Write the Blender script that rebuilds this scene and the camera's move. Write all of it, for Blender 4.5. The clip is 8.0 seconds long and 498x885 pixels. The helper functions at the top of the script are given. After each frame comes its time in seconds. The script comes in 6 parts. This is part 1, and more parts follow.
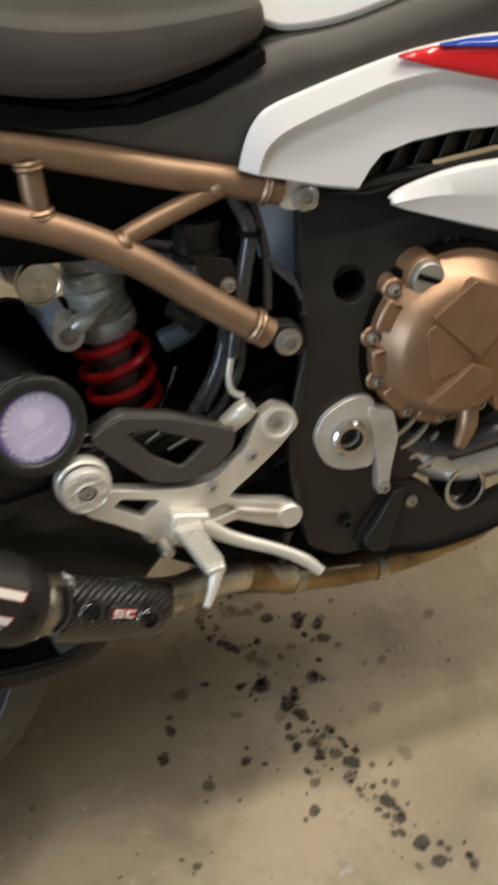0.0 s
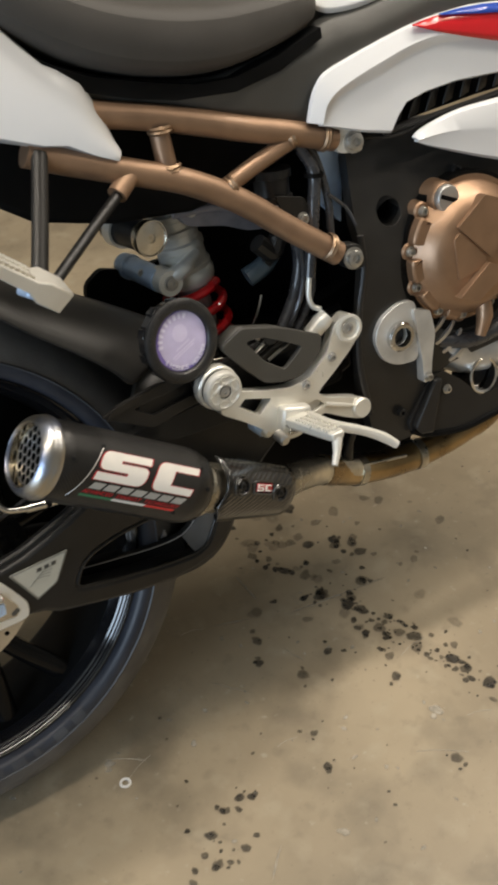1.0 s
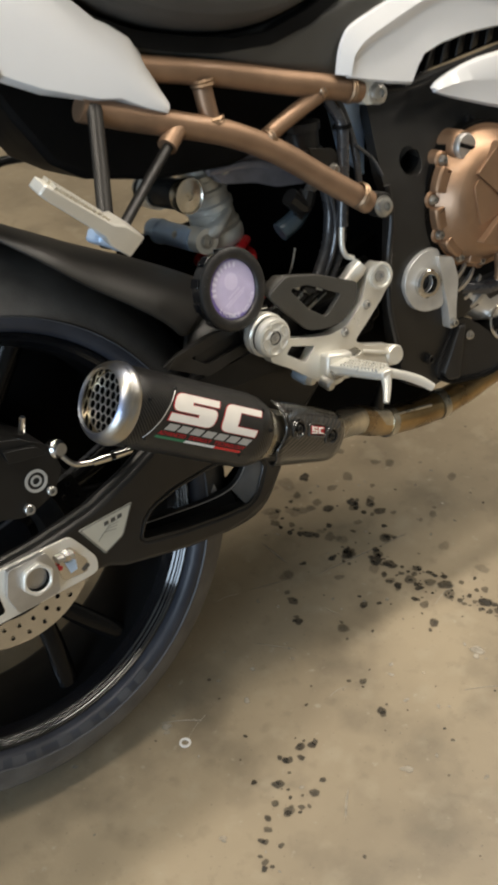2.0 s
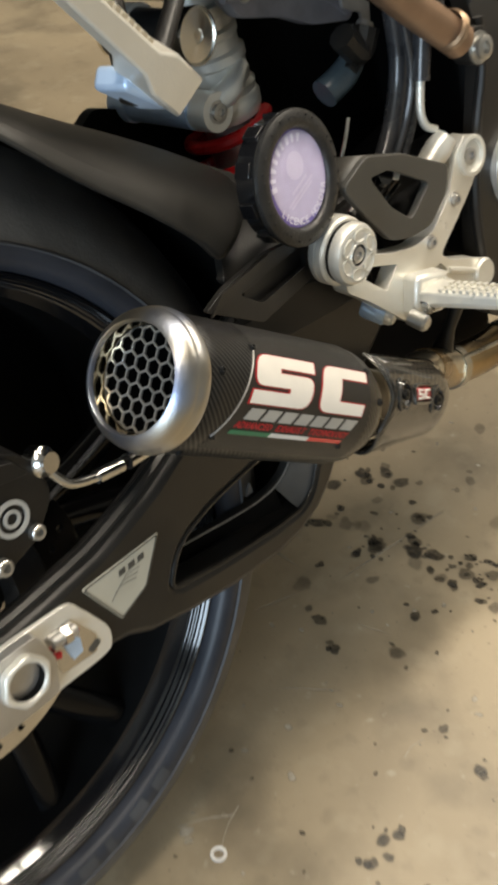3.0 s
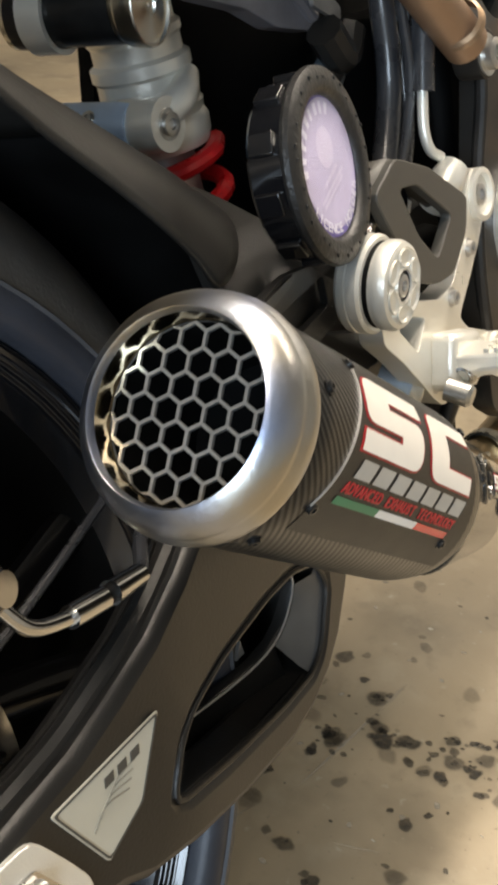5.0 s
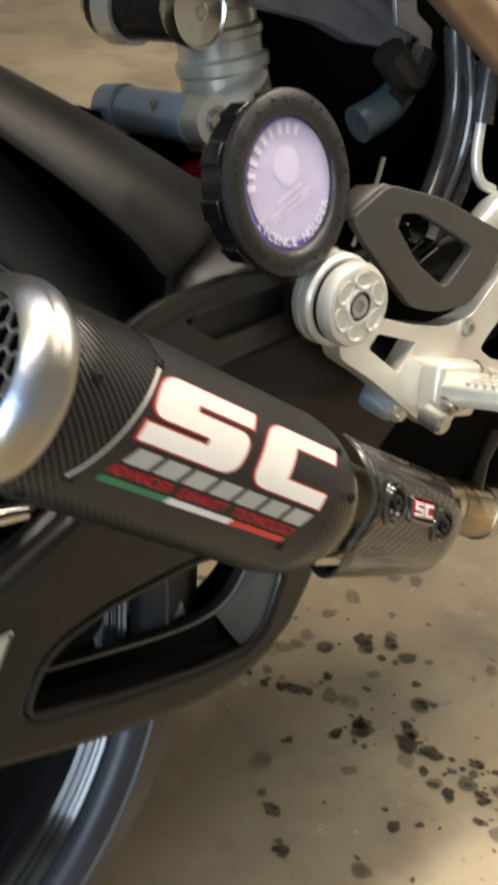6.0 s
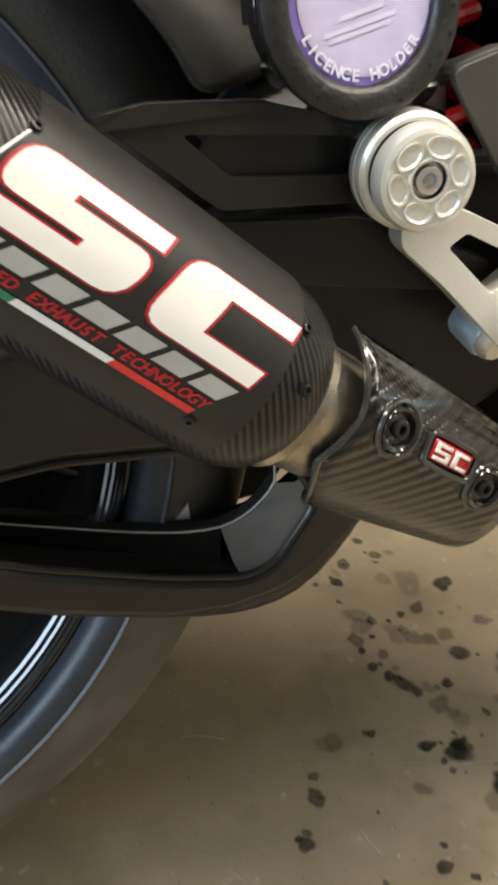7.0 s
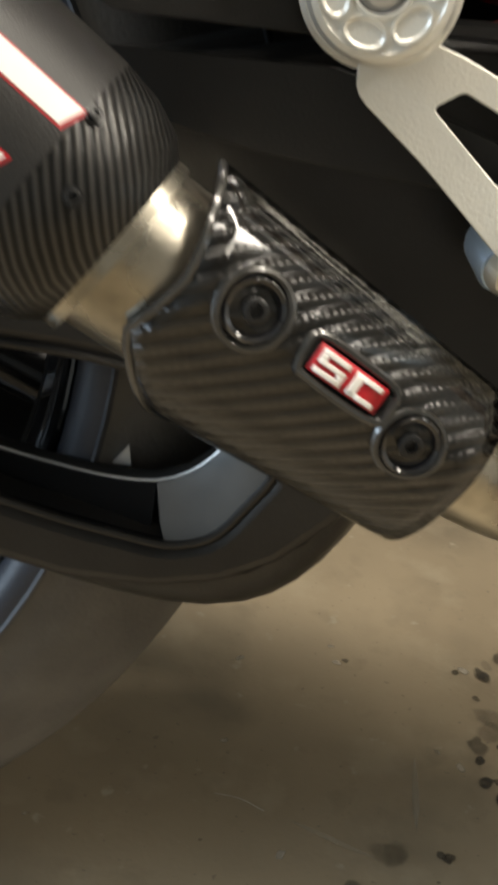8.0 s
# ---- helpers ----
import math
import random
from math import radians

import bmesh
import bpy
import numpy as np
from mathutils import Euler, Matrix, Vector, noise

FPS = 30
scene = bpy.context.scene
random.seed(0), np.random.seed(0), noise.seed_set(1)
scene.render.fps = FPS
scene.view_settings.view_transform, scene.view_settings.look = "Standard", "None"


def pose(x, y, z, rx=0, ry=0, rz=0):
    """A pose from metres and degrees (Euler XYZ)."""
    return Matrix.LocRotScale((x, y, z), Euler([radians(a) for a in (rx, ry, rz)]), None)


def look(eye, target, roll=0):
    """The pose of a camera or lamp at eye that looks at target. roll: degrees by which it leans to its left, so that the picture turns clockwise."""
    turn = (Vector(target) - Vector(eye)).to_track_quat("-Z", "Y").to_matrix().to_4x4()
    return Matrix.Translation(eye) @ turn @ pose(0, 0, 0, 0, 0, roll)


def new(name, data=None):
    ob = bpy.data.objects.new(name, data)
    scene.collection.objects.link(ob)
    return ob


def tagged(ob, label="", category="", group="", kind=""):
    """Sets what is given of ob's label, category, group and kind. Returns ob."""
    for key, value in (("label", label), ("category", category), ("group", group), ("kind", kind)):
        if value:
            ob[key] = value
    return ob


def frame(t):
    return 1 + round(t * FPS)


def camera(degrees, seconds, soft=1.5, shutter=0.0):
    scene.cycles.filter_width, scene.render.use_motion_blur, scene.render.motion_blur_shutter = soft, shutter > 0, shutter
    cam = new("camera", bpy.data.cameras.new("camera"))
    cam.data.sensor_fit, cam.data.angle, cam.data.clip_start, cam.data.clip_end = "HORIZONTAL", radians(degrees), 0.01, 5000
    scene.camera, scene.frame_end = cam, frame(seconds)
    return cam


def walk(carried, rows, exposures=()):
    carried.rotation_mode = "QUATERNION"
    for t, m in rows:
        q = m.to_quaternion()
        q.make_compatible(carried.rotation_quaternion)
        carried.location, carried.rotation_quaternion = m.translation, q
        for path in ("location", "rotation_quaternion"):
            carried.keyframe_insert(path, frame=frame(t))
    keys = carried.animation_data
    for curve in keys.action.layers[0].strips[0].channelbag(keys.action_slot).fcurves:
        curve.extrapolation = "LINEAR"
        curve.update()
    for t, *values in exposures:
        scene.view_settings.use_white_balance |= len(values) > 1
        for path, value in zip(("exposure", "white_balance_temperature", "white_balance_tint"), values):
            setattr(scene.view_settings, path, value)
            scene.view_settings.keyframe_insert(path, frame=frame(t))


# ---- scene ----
cam = camera(23.7, 8.0, soft=3.5, shutter=0.4)
PATH = [
    (0, (0.218, -0.779, 1.247), (0.737, 0.612, -0.093), 0.4),
    (0.5, (-0.012, -0.866, 1.241), (0.688, 0.486, -0.055), -1.4),
    (1, (-0.178, -0.957, 1.261), (0.636, 0.403, 0.042), -1.9),
    (1.5, (-0.319, -1.031, 1.265), (0.55, 0.338, 0.095), -2.7),
    (1.7, (-0.347, -1.02, 1.254), (0.536, 0.342, 0.085), -3.0),
    (2.8, (-0.296, -0.558, 1.008), (0.811, 0.517, -0.264), -0.7),
    (3, (-0.241, -0.482, 0.955), (0.875, 0.574, -0.326), -0.5),
    (3.5, (-0.179, -0.335, 0.815), (1.019, 0.658, -0.442), 0.3),
    (4, (-0.151, -0.267, 0.75), (1.261, 0.618, -0.355), 1.8),
    (4.5, (-0.174, -0.242, 0.72), (1.339, 0.606, -0.275), 2.2),
    (4.7, (-0.179, -0.247, 0.722), (1.348, 0.602, -0.252), 2.6),
    (5.8, (-0.105, -0.374, 0.769), (1.146, 0.82, -0.237), 4.9),
    (6, (-0.078, -0.427, 0.775), (1.072, 0.837, -0.264), 6.4),
    (6.5, (0.008, -0.49, 0.75), (0.907, 0.916, -0.353), 10.0),
    (7, (0.118, -0.456, 0.692), (0.739, 1.081, -0.427), 10.7),
    (7.5, (0.215, -0.412, 0.647), (0.585, 1.211, -0.462), 10.8),
    (7.8, (0.295, -0.406, 0.607), (0.388, 1.272, -0.461), 8.9),
    (8, (0.335, -0.405, 0.580), (0.304, 1.303, -0.464), 9.6),
]
walk(cam, [(t, look(eye, target, roll)) for t, eye, target, roll in PATH],
     exposures=[(0, -0.25, 6500, 12), (0.7, -0.16, 6500, 12), (1.5, -0.16, 6500, 12), (3.0, 0.15, 6700, 10), (3.5, 0.36, 6850, 11.5), (4.0, 0.40, 6850, 12.5), (4.5, 0.42, 6800, 12.5), (6.0, 0.42, 6650, 11.5), (6.5, 0.42, 6550, 10.5), (7.0, 0.52, 6500, 10), (8.0, 0.42, 6500, 10)])

# ---- light ----
world = bpy.data.worlds.new("world")
scene.world = world
world.use_nodes = True
wn = world.node_tree
sky = wn.nodes.new("ShaderNodeTexSky")
sky.sky_type, sky.sun_disc = "NISHITA", False
sky.sun_elevation, sky.sun_rotation = radians(40), radians(200)
wn.nodes["Background"].inputs[1].default_value = 0.10
wn.links.new(sky.outputs[0], wn.nodes["Background"].inputs[0])


def area(name, m, sx, sy, watts, colour):
    data = bpy.data.lights.new(name, "AREA")
    data.shape, data.size, data.size_y, data.energy, data.color = "RECTANGLE", sx, sy, watts, colour
    ob = new(name, data)
    ob.matrix_world = m
    return ob


# daylight through the open garage door behind the motorcycle, and three ceiling fittings: x, y, watts, turn
LAMPS = ((1.6, 0.2, 58, 90), (-0.4, -0.5, 30, 90), (2.8, -0.7, 40, 0))
area("door_daylight", look((-3.9, -1.7, 1.35), (0.0, -0.1, 0.55)), 1.9, 2.2, 120, (0.66, 0.83, 1.0))
for lx, ly, watts, turn in LAMPS:
    area("ceiling_lamp", pose(lx, ly, 2.84, 0, 0, turn), 0.16, 2.3, watts, (1.0, 0.92, 0.79))

# ---- materials ----


def material(name, colour, rough=0.5, metal=0.0, coat=0.0, vary=0.15, scale=40.0, bump=0.1, bump_scale=300.0, wear=None, spec=0.5):
    """Principled surface with broad variation, fine bump and rough patches, in object space."""
    m = bpy.data.materials.new(name)
    m.use_nodes = True
    nt = m.node_tree
    bs = nt.nodes["Principled BSDF"]
    tc = nt.nodes.new("ShaderNodeTexCoord")
    n1 = nt.nodes.new("ShaderNodeTexNoise")
    n1.inputs["Scale"].default_value, n1.inputs["Detail"].default_value = scale, 6
    nt.links.new(tc.outputs["Object"], n1.inputs["Vector"])
    ramp = nt.nodes.new("ShaderNodeValToRGB")
    ramp.color_ramp.elements[0].position, ramp.color_ramp.elements[1].position = 0.3, 0.7
    ramp.color_ramp.elements[0].color = (*[c * (1 - vary) for c in colour], 1)
    ramp.color_ramp.elements[1].color = (*[min(1, c * (1 + vary)) for c in (wear or colour)], 1)
    nt.links.new(n1.outputs["Fac"], ramp.inputs[0])
    nt.links.new(ramp.outputs[0], bs.inputs["Base Color"])
    bs.inputs["Metallic"].default_value, bs.inputs["Coat Weight"].default_value = metal, coat
    bs.inputs["Coat Roughness"].default_value = 0.06
    bs.inputs["Specular IOR Level"].default_value = spec
    n2 = nt.nodes.new("ShaderNodeTexNoise")
    n2.inputs["Scale"].default_value, n2.inputs["Detail"].default_value = bump_scale, 3
    nt.links.new(tc.outputs["Object"], n2.inputs["Vector"])
    mr = nt.nodes.new("ShaderNodeMapRange")
    mr.inputs["To Min"].default_value, mr.inputs["To Max"].default_value = max(0.02, rough * 0.8), min(1, rough * 1.2)
    nt.links.new(n1.outputs["Fac"], mr.inputs["Value"])
    nt.links.new(mr.outputs[0], bs.inputs["Roughness"])
    if bump:
        bp = nt.nodes.new("ShaderNodeBump")
        bp.inputs["Strength"].default_value, bp.inputs["Distance"].default_value = bump, 0.0006
        nt.links.new(n2.outputs["Fac"], bp.inputs["Height"])
        nt.links.new(bp.outputs[0], bs.inputs["Normal"])
    return m


def twill_material(name, rough, coat, pitch, sign, dark, light, relief):
    """Twill weave laid on the unwrapped surface: diagonal tows whose fibres catch the light."""
    m = material(name, (0.02, 0.02, 0.02), rough, 0.55, coat, 0.1, 60, 0.0)
    nt = m.node_tree
    bs = nt.nodes["Principled BSDF"]
    uv = nt.nodes.new("ShaderNodeUVMap")
    uv.uv_map = "wrap"
    mp = nt.nodes.new("ShaderNodeMapping")
    mp.inputs["Rotation"].default_value = (0, 0, radians(-45 * sign))
    nt.links.new(uv.outputs[0], mp.inputs["Vector"])
    wv = nt.nodes.new("ShaderNodeTexWave")
    wv.wave_type, wv.bands_direction, wv.wave_profile = "BANDS", "X", "SIN"
    wv.inputs["Scale"].default_value, wv.inputs["Distortion"].default_value = 0.314 / pitch, 0.25
    wv.inputs["Detail Scale"].default_value = 3.0
    nt.links.new(mp.outputs[0], wv.inputs["Vector"])
    fine_ = nt.nodes.new("ShaderNodeTexWave")
    fine_.wave_type, fine_.bands_direction, fine_.wave_profile = "BANDS", "Y", "SIN"
    fine_.inputs["Scale"].default_value, fine_.inputs["Distortion"].default_value = 0.314 / (pitch * 0.5), 0.4
    nt.links.new(mp.outputs[0], fine_.inputs["Vector"])
    ad = nt.nodes.new("ShaderNodeMath")
    ad.operation, ad.inputs[1].default_value, ad.inputs[2].default_value = "MULTIPLY_ADD", 0.2, 0.8
    nt.links.new(fine_.outputs["Fac"], ad.inputs[0])
    mul = nt.nodes.new("ShaderNodeMath")
    mul.operation = "MULTIPLY"
    nt.links.new(wv.outputs["Fac"], mul.inputs[0])
    nt.links.new(ad.outputs[0], mul.inputs[1])
    ramp = nt.nodes.new("ShaderNodeValToRGB")
    ramp.color_ramp.elements[0].position, ramp.color_ramp.elements[0].color = 0.25, (dark, dark, dark * 0.98, 1)
    ramp.color_ramp.elements[1].position, ramp.color_ramp.elements[1].color = 0.85, (light, light * 0.97, light * 0.92, 1)
    nt.links.new(mul.outputs[0], ramp.inputs[0])
    nt.links.new(ramp.outputs[0], bs.inputs["Base Color"])
    bp = nt.nodes.new("ShaderNodeBump")
    bp.inputs["Strength"].default_value, bp.inputs["Distance"].default_value = 0.7, relief
    nt.links.new(mul.outputs[0], bp.inputs["Height"])
    nt.links.new(bp.outputs[0], bs.inputs["Normal"])
    return m


M_SATIN = material("satin_black_plastic", (0.017, 0.016, 0.015), 0.42, 0, 0, 0.2, 25, 0.25, 900, spec=0.4)
M_RIMBLACK = material("rim_black", (0.003, 0.003, 0.0032), 0.18, 0, 0.0, 0.2, 20, 0.0, spec=0.25)
M_DARKC = material("black_anodised_caliper", (0.009, 0.0088, 0.0085), 0.38, 0.2, 0, 0.25, 40, 0.4, 600)
M_SEAT = material("seat_vinyl", (0.058, 0.053, 0.047), 0.55, 0, 0, 0.15, 18, 0.5, 1400, spec=0.35)
M_COVER = material("grained_grey_cover", (0.062, 0.059, 0.052), 0.46, 0, 0, 0.12, 22, 0.35, 1100)
M_FRAME = material("matte_grey_frame", (0.023, 0.0215, 0.0195), 0.34, 0.35, 0, 0.2, 30, 0.2, 700)
M_GLOSSF = material("satin_black_frame", (0.019, 0.0178, 0.016), 0.33, 0, 0, 0.2, 30, 0.2, 700, spec=0.45)
# near-black for real black parts and for shade painted into gaps and voids
M_BLACK = material("black_parts_and_painted_shade", (0.003, 0.003, 0.003), 0.6, 0, 0, 0.3, 30, 0.1, spec=0.12)
M_GLOSS = material("gloss_black_paint", (0.008, 0.008, 0.009), 0.12, 0, 0.8, 0.2, 20, 0.0)
M_BRONZE = material("bronze_frame_paint", (0.31, 0.197, 0.124), 0.45, 0.6, 0.05, 0.12, 45, 0.2, 900)
M_WELD = material("bronze_weld", (0.34, 0.23, 0.145), 0.42, 0.8, 0.1, 0.2, 200, 0.5, 500)
M_HUGGER = material("dusty_black_plastic", (0.026, 0.0245, 0.022), 0.42, 0, 0, 0.25, 20, 0.3, 900, spec=0.6)
M_CASTD = material("dark_casting", (0.25, 0.235, 0.245), 0.38, 0.35, 0, 0.2, 50, 0.3, 700)
M_HOLDER = material("holder_plastic", (0.019, 0.0185, 0.018), 0.36, 0, 0, 0.25, 90, 0.8, 500)
M_FAINT = material("faint_print", (0.52, 0.48, 0.61), 0.5, 0, 0, 0.05, 80, 0.0)
M_TEAL = material("blue_grey_plastic", (0.07, 0.10, 0.12), 0.35, 0, 0.1, 0.2, 60, 0.2)
M_CLUTCH = material("bronze_engine_paint", (0.33, 0.203, 0.122), 0.38, 0.6, 0.1, 0.12, 35, 0.25, 700)
M_ALU = material("cast_aluminium", (0.80, 0.78, 0.71), 0.30, 0.42, 0, 0.03, 50, 0.3, 900)
M_CASTB = material("bare_casting", (0.64, 0.63, 0.60), 0.30, 0.5, 0, 0.15, 40, 0.35, 600)
M_ALUD = material("dull_aluminium", (0.56, 0.55, 0.53), 0.4, 0.85, 0, 0.15, 40, 0.3, 700)
M_STEEL = material("polished_steel", (0.66, 0.65, 0.63), 0.16, 1.0, 0, 0.1, 40, 0.05)
M_BOLT = material("zinc_bolt", (0.55, 0.54, 0.51), 0.3, 0.9, 0, 0.2, 120, 0.2)
M_DARKBOLT = material("black_bolt", (0.03, 0.03, 0.03), 0.3, 0.6, 0, 0.2, 120, 0.2)
M_TYRE = material("tyre_rubber", (0.110, 0.105, 0.098), 0.75, 0, 0, 0.3, 25, 0.5, 500)
M_WALL = material("tyre_sidewall", (0.031, 0.035, 0.046), 0.46, 0, 0, 0.2, 30, 0.3, 400)
# lighter copy of the frame grey, with the light on it put into the colour
M_BOWL = material("lit_grey_frame", (0.11, 0.11, 0.108), 0.34, 0.5, 0.0, 0.2, 30, 0.05)
M_WORN = material("tyre_lettering", (0.060, 0.062, 0.068), 0.5, 0, 0, 0.2, 40, 0.2)
M_WHITE = material("white_paint", (0.80, 0.80, 0.80), 0.2, 0, 0.6, 0.02, 12, 0.0)
M_RED = material("red_paint", (0.62, 0.015, 0.02), 0.2, 0, 0.6, 0.05, 12, 0.0)
M_BLUE = material("blue_paint", (0.02, 0.07, 0.42), 0.2, 0, 0.6, 0.05, 12, 0.0)
M_SPRING = material("red_spring", (0.55, 0.012, 0.015), 0.28, 0, 0.4, 0.1, 60, 0.1)
M_TITAN = material("heat_tinted_pipe", (0.16, 0.105, 0.052), 0.28, 0.9, 0, 0.2, 14, 0.2, 300, wear=(0.44, 0.31, 0.15))
M_LINK = material("brushed_steel_pipe", (0.27, 0.25, 0.205), 0.28, 0.95, 0, 0.2, 30, 0.2, 300, wear=(0.56, 0.52, 0.43))
# pale blue alloy; on the peg mount the blue stands for daylight
M_PALE = material("blue_alloy_and_daylight_tint", (0.52, 0.68, 0.92), 0.32, 0.35, 0, 0.1, 40, 0.1)
M_HOSE = material("rubber_hose", (0.035, 0.036, 0.04), 0.28, 0, 0.5, 0.2, 60, 0.1)
M_LABEL = material("pale_violet_label", (0.44, 0.40, 0.55), 0.4, 0, 0, 0.06, 80, 0.0)
M_VIOLET = material("violet_label_rim", (0.17, 0.13, 0.40), 0.4, 0, 0, 0.1, 80, 0.0)
M_PRINT = material("pale_print", (0.62, 0.60, 0.70), 0.5, 0, 0, 0.05, 80, 0.0)
M_DECAL = material("decal_white", (0.80, 0.77, 0.72), 0.45, 0, 0, 0.04, 60, 0.0)
M_DECALRED = material("decal_red", (0.42, 0.012, 0.02), 0.4, 0, 0, 0.1, 60, 0.0)
M_DECALGREEN = material("decal_green", (0.03, 0.19, 0.09), 0.4, 0, 0, 0.1, 60, 0.0)
M_DECALGREY = material("decal_grey", (0.42, 0.41, 0.38), 0.45, 0, 0, 0.08, 60, 0.0)
M_STICK = material("sticker_beige", (0.52, 0.49, 0.40), 0.45, 0, 0, 0.05, 60, 0.0)
M_FAINTINK = material("faint_ink", (0.27, 0.25, 0.20), 0.6, 0, 0, 0.1, 60, 0.0)
M_INK = material("sticker_ink", (0.07, 0.065, 0.055), 0.6, 0, 0, 0.1, 60, 0.0)
M_CARBON = twill_material("satin_carbon", 0.30, 0.0, 0.0026, -1.0, 0.012, 0.055, 0.00022)
M_PANEL = material("matte_carbon_panel", (0.018, 0.0172, 0.016), 0.42, 0, 0, 0.12, 70, 0.25, 1500, spec=0.4)
M_CARBONG = twill_material("gloss_carbon", 0.20, 0.8, 0.0050, 1.0, 0.004, 0.021, 0.0013)
M_EDGE = material("lacquered_edge", (0.05, 0.049, 0.046), 0.2, 0.4, 0.6, 0.2, 90, 0.1)
M_LIP = material("straw_polished_lip", (0.62, 0.47, 0.27), 0.14, 1.0, 0, 0.25, 120, 0.3, 260, wear=(0.80, 0.70, 0.52))
M_PLASTER = material("painted_wall", (0.42, 0.41, 0.38), 0.8, 0, 0, 0.08, 2, 0.3, 60)
M_LAMP = bpy.data.materials.new("lamp_tube")
M_LAMP.use_nodes = True
M_LAMP.node_tree.nodes["Principled BSDF"].inputs["Emission Color"].default_value = (1, 0.9, 0.75, 1)
M_LAMP.node_tree.nodes["Principled BSDF"].inputs["Emission Strength"].default_value = 6.0


def ring_material():
    """Turned steel with a heat tint that runs from straw to blue round the ring."""
    m = material("heat_tinted_ring", (0.66, 0.64, 0.60), 0.33, 1.0, 0, 0.05, 30, 0.25, 420)
    nt = m.node_tree
    bs = nt.nodes["Principled BSDF"]
    tc = nt.nodes["Texture Coordinate"]
    ns = nt.nodes.new("ShaderNodeTexNoise")
    ns.inputs["Scale"].default_value, ns.inputs["Detail"].default_value = 22, 2
    nt.links.new(tc.outputs["Object"], ns.inputs["Vector"])
    ramp = nt.nodes.new("ShaderNodeValToRGB")
    ramp.color_ramp.elements[0].position, ramp.color_ramp.elements[0].color = 0.36, (0.36, 0.41, 0.55, 1)
    ramp.color_ramp.elements[1].position, ramp.color_ramp.elements[1].color = 0.66, (0.54, 0.45, 0.31, 1)
    mid = ramp.color_ramp.elements.new(0.5)
    mid.color = (0.50, 0.49, 0.46, 1)
    nt.links.new(ns.outputs["Fac"], ramp.inputs[0])
    nt.links.new(ramp.outputs[0], bs.inputs["Base Color"])
    return m


def concrete_material():
    m = material("worn_concrete", (0.304, 0.260, 0.190), 0.44, 0, 0, 0.18, 2.6, 0.35, 220)
    nt = m.node_tree
    bs = nt.nodes["Principled BSDF"]
    tc = nt.nodes["Texture Coordinate"]
    ramp = nt.nodes["Color Ramp"]
    ramp.color_ramp.elements[0].color = (0.228, 0.182, 0.119, 1)
    ramp.color_ramp.elements[1].color = (0.415, 0.335, 0.223, 1)

    def layer(scale, detail, lo, hi, colour, below, amount=1.0):
        n = nt.nodes.new("ShaderNodeTexNoise")
        n.inputs["Scale"].default_value, n.inputs["Detail"].default_value = scale, detail
        nt.links.new(tc.outputs["Object"], n.inputs["Vector"])
        r = nt.nodes.new("ShaderNodeMapRange")
        r.inputs["From Min"].default_value, r.inputs["From Max"].default_value, r.inputs["To Max"].default_value = lo, hi, amount
        nt.links.new(n.outputs["Fac"], r.inputs["Value"])
        mx = nt.nodes.new("ShaderNodeMix")
        mx.data_type = "RGBA"
        mx.inputs["B"].default_value = (*colour, 1)
        nt.links.new(r.outputs[0], mx.inputs["Factor"])
        nt.links.new(below, mx.inputs["A"])
        return mx.outputs["Result"]

    out = layer(7, 9, 0.52, 0.72, (0.152, 0.125, 0.085), ramp.outputs[0], 0.75)
    out = layer(19, 7, 0.56, 0.70, (0.466, 0.400, 0.285), out, 0.28)
    out = layer(34, 9, 0.58, 0.72, (0.132, 0.110, 0.076), out, 0.25)
    out = layer(60, 4, 0.66, 0.74, (0.466, 0.420, 0.323), out, 0.5)
    out = layer(170, 2, 0.68, 0.76, (0.122, 0.100, 0.076), out, 0.5)
    nt.links.new(out, bs.inputs["Base Color"])
    return m


def turned_material(c, axis):
    """Face-turned metal: fine rings round an axis stretch the highlights into a cross."""
    m = material("face_turned_steel", (0.80, 0.77, 0.69), 0.24, 1.0, 0, 0.06, 60, 0.0)
    nt = m.node_tree
    bs = nt.nodes["Principled BSDF"]
    sub, cro = nt.nodes.new("ShaderNodeVectorMath"), nt.nodes.new("ShaderNodeVectorMath")
    sub.operation, cro.operation = "SUBTRACT", "CROSS_PRODUCT"
    sub.inputs[1].default_value, cro.inputs[1].default_value = c, axis
    nt.links.new(nt.nodes["Texture Coordinate"].outputs["Object"], sub.inputs[0])
    nt.links.new(sub.outputs[0], cro.inputs[0])
    tr = nt.nodes.new("ShaderNodeVectorTransform")
    tr.vector_type, tr.convert_from, tr.convert_to = "VECTOR", "OBJECT", "WORLD"
    nt.links.new(cro.outputs[0], tr.inputs[0])
    nt.links.new(tr.outputs[0], bs.inputs["Tangent"])
    bs.inputs["Anisotropic"].default_value = 0.95
    return m


M_TURNED = turned_material((0.316, -0.040, 0.579), (-0.15, 1, 0.05))
M_RING = ring_material()
M_CONCRETE = concrete_material()


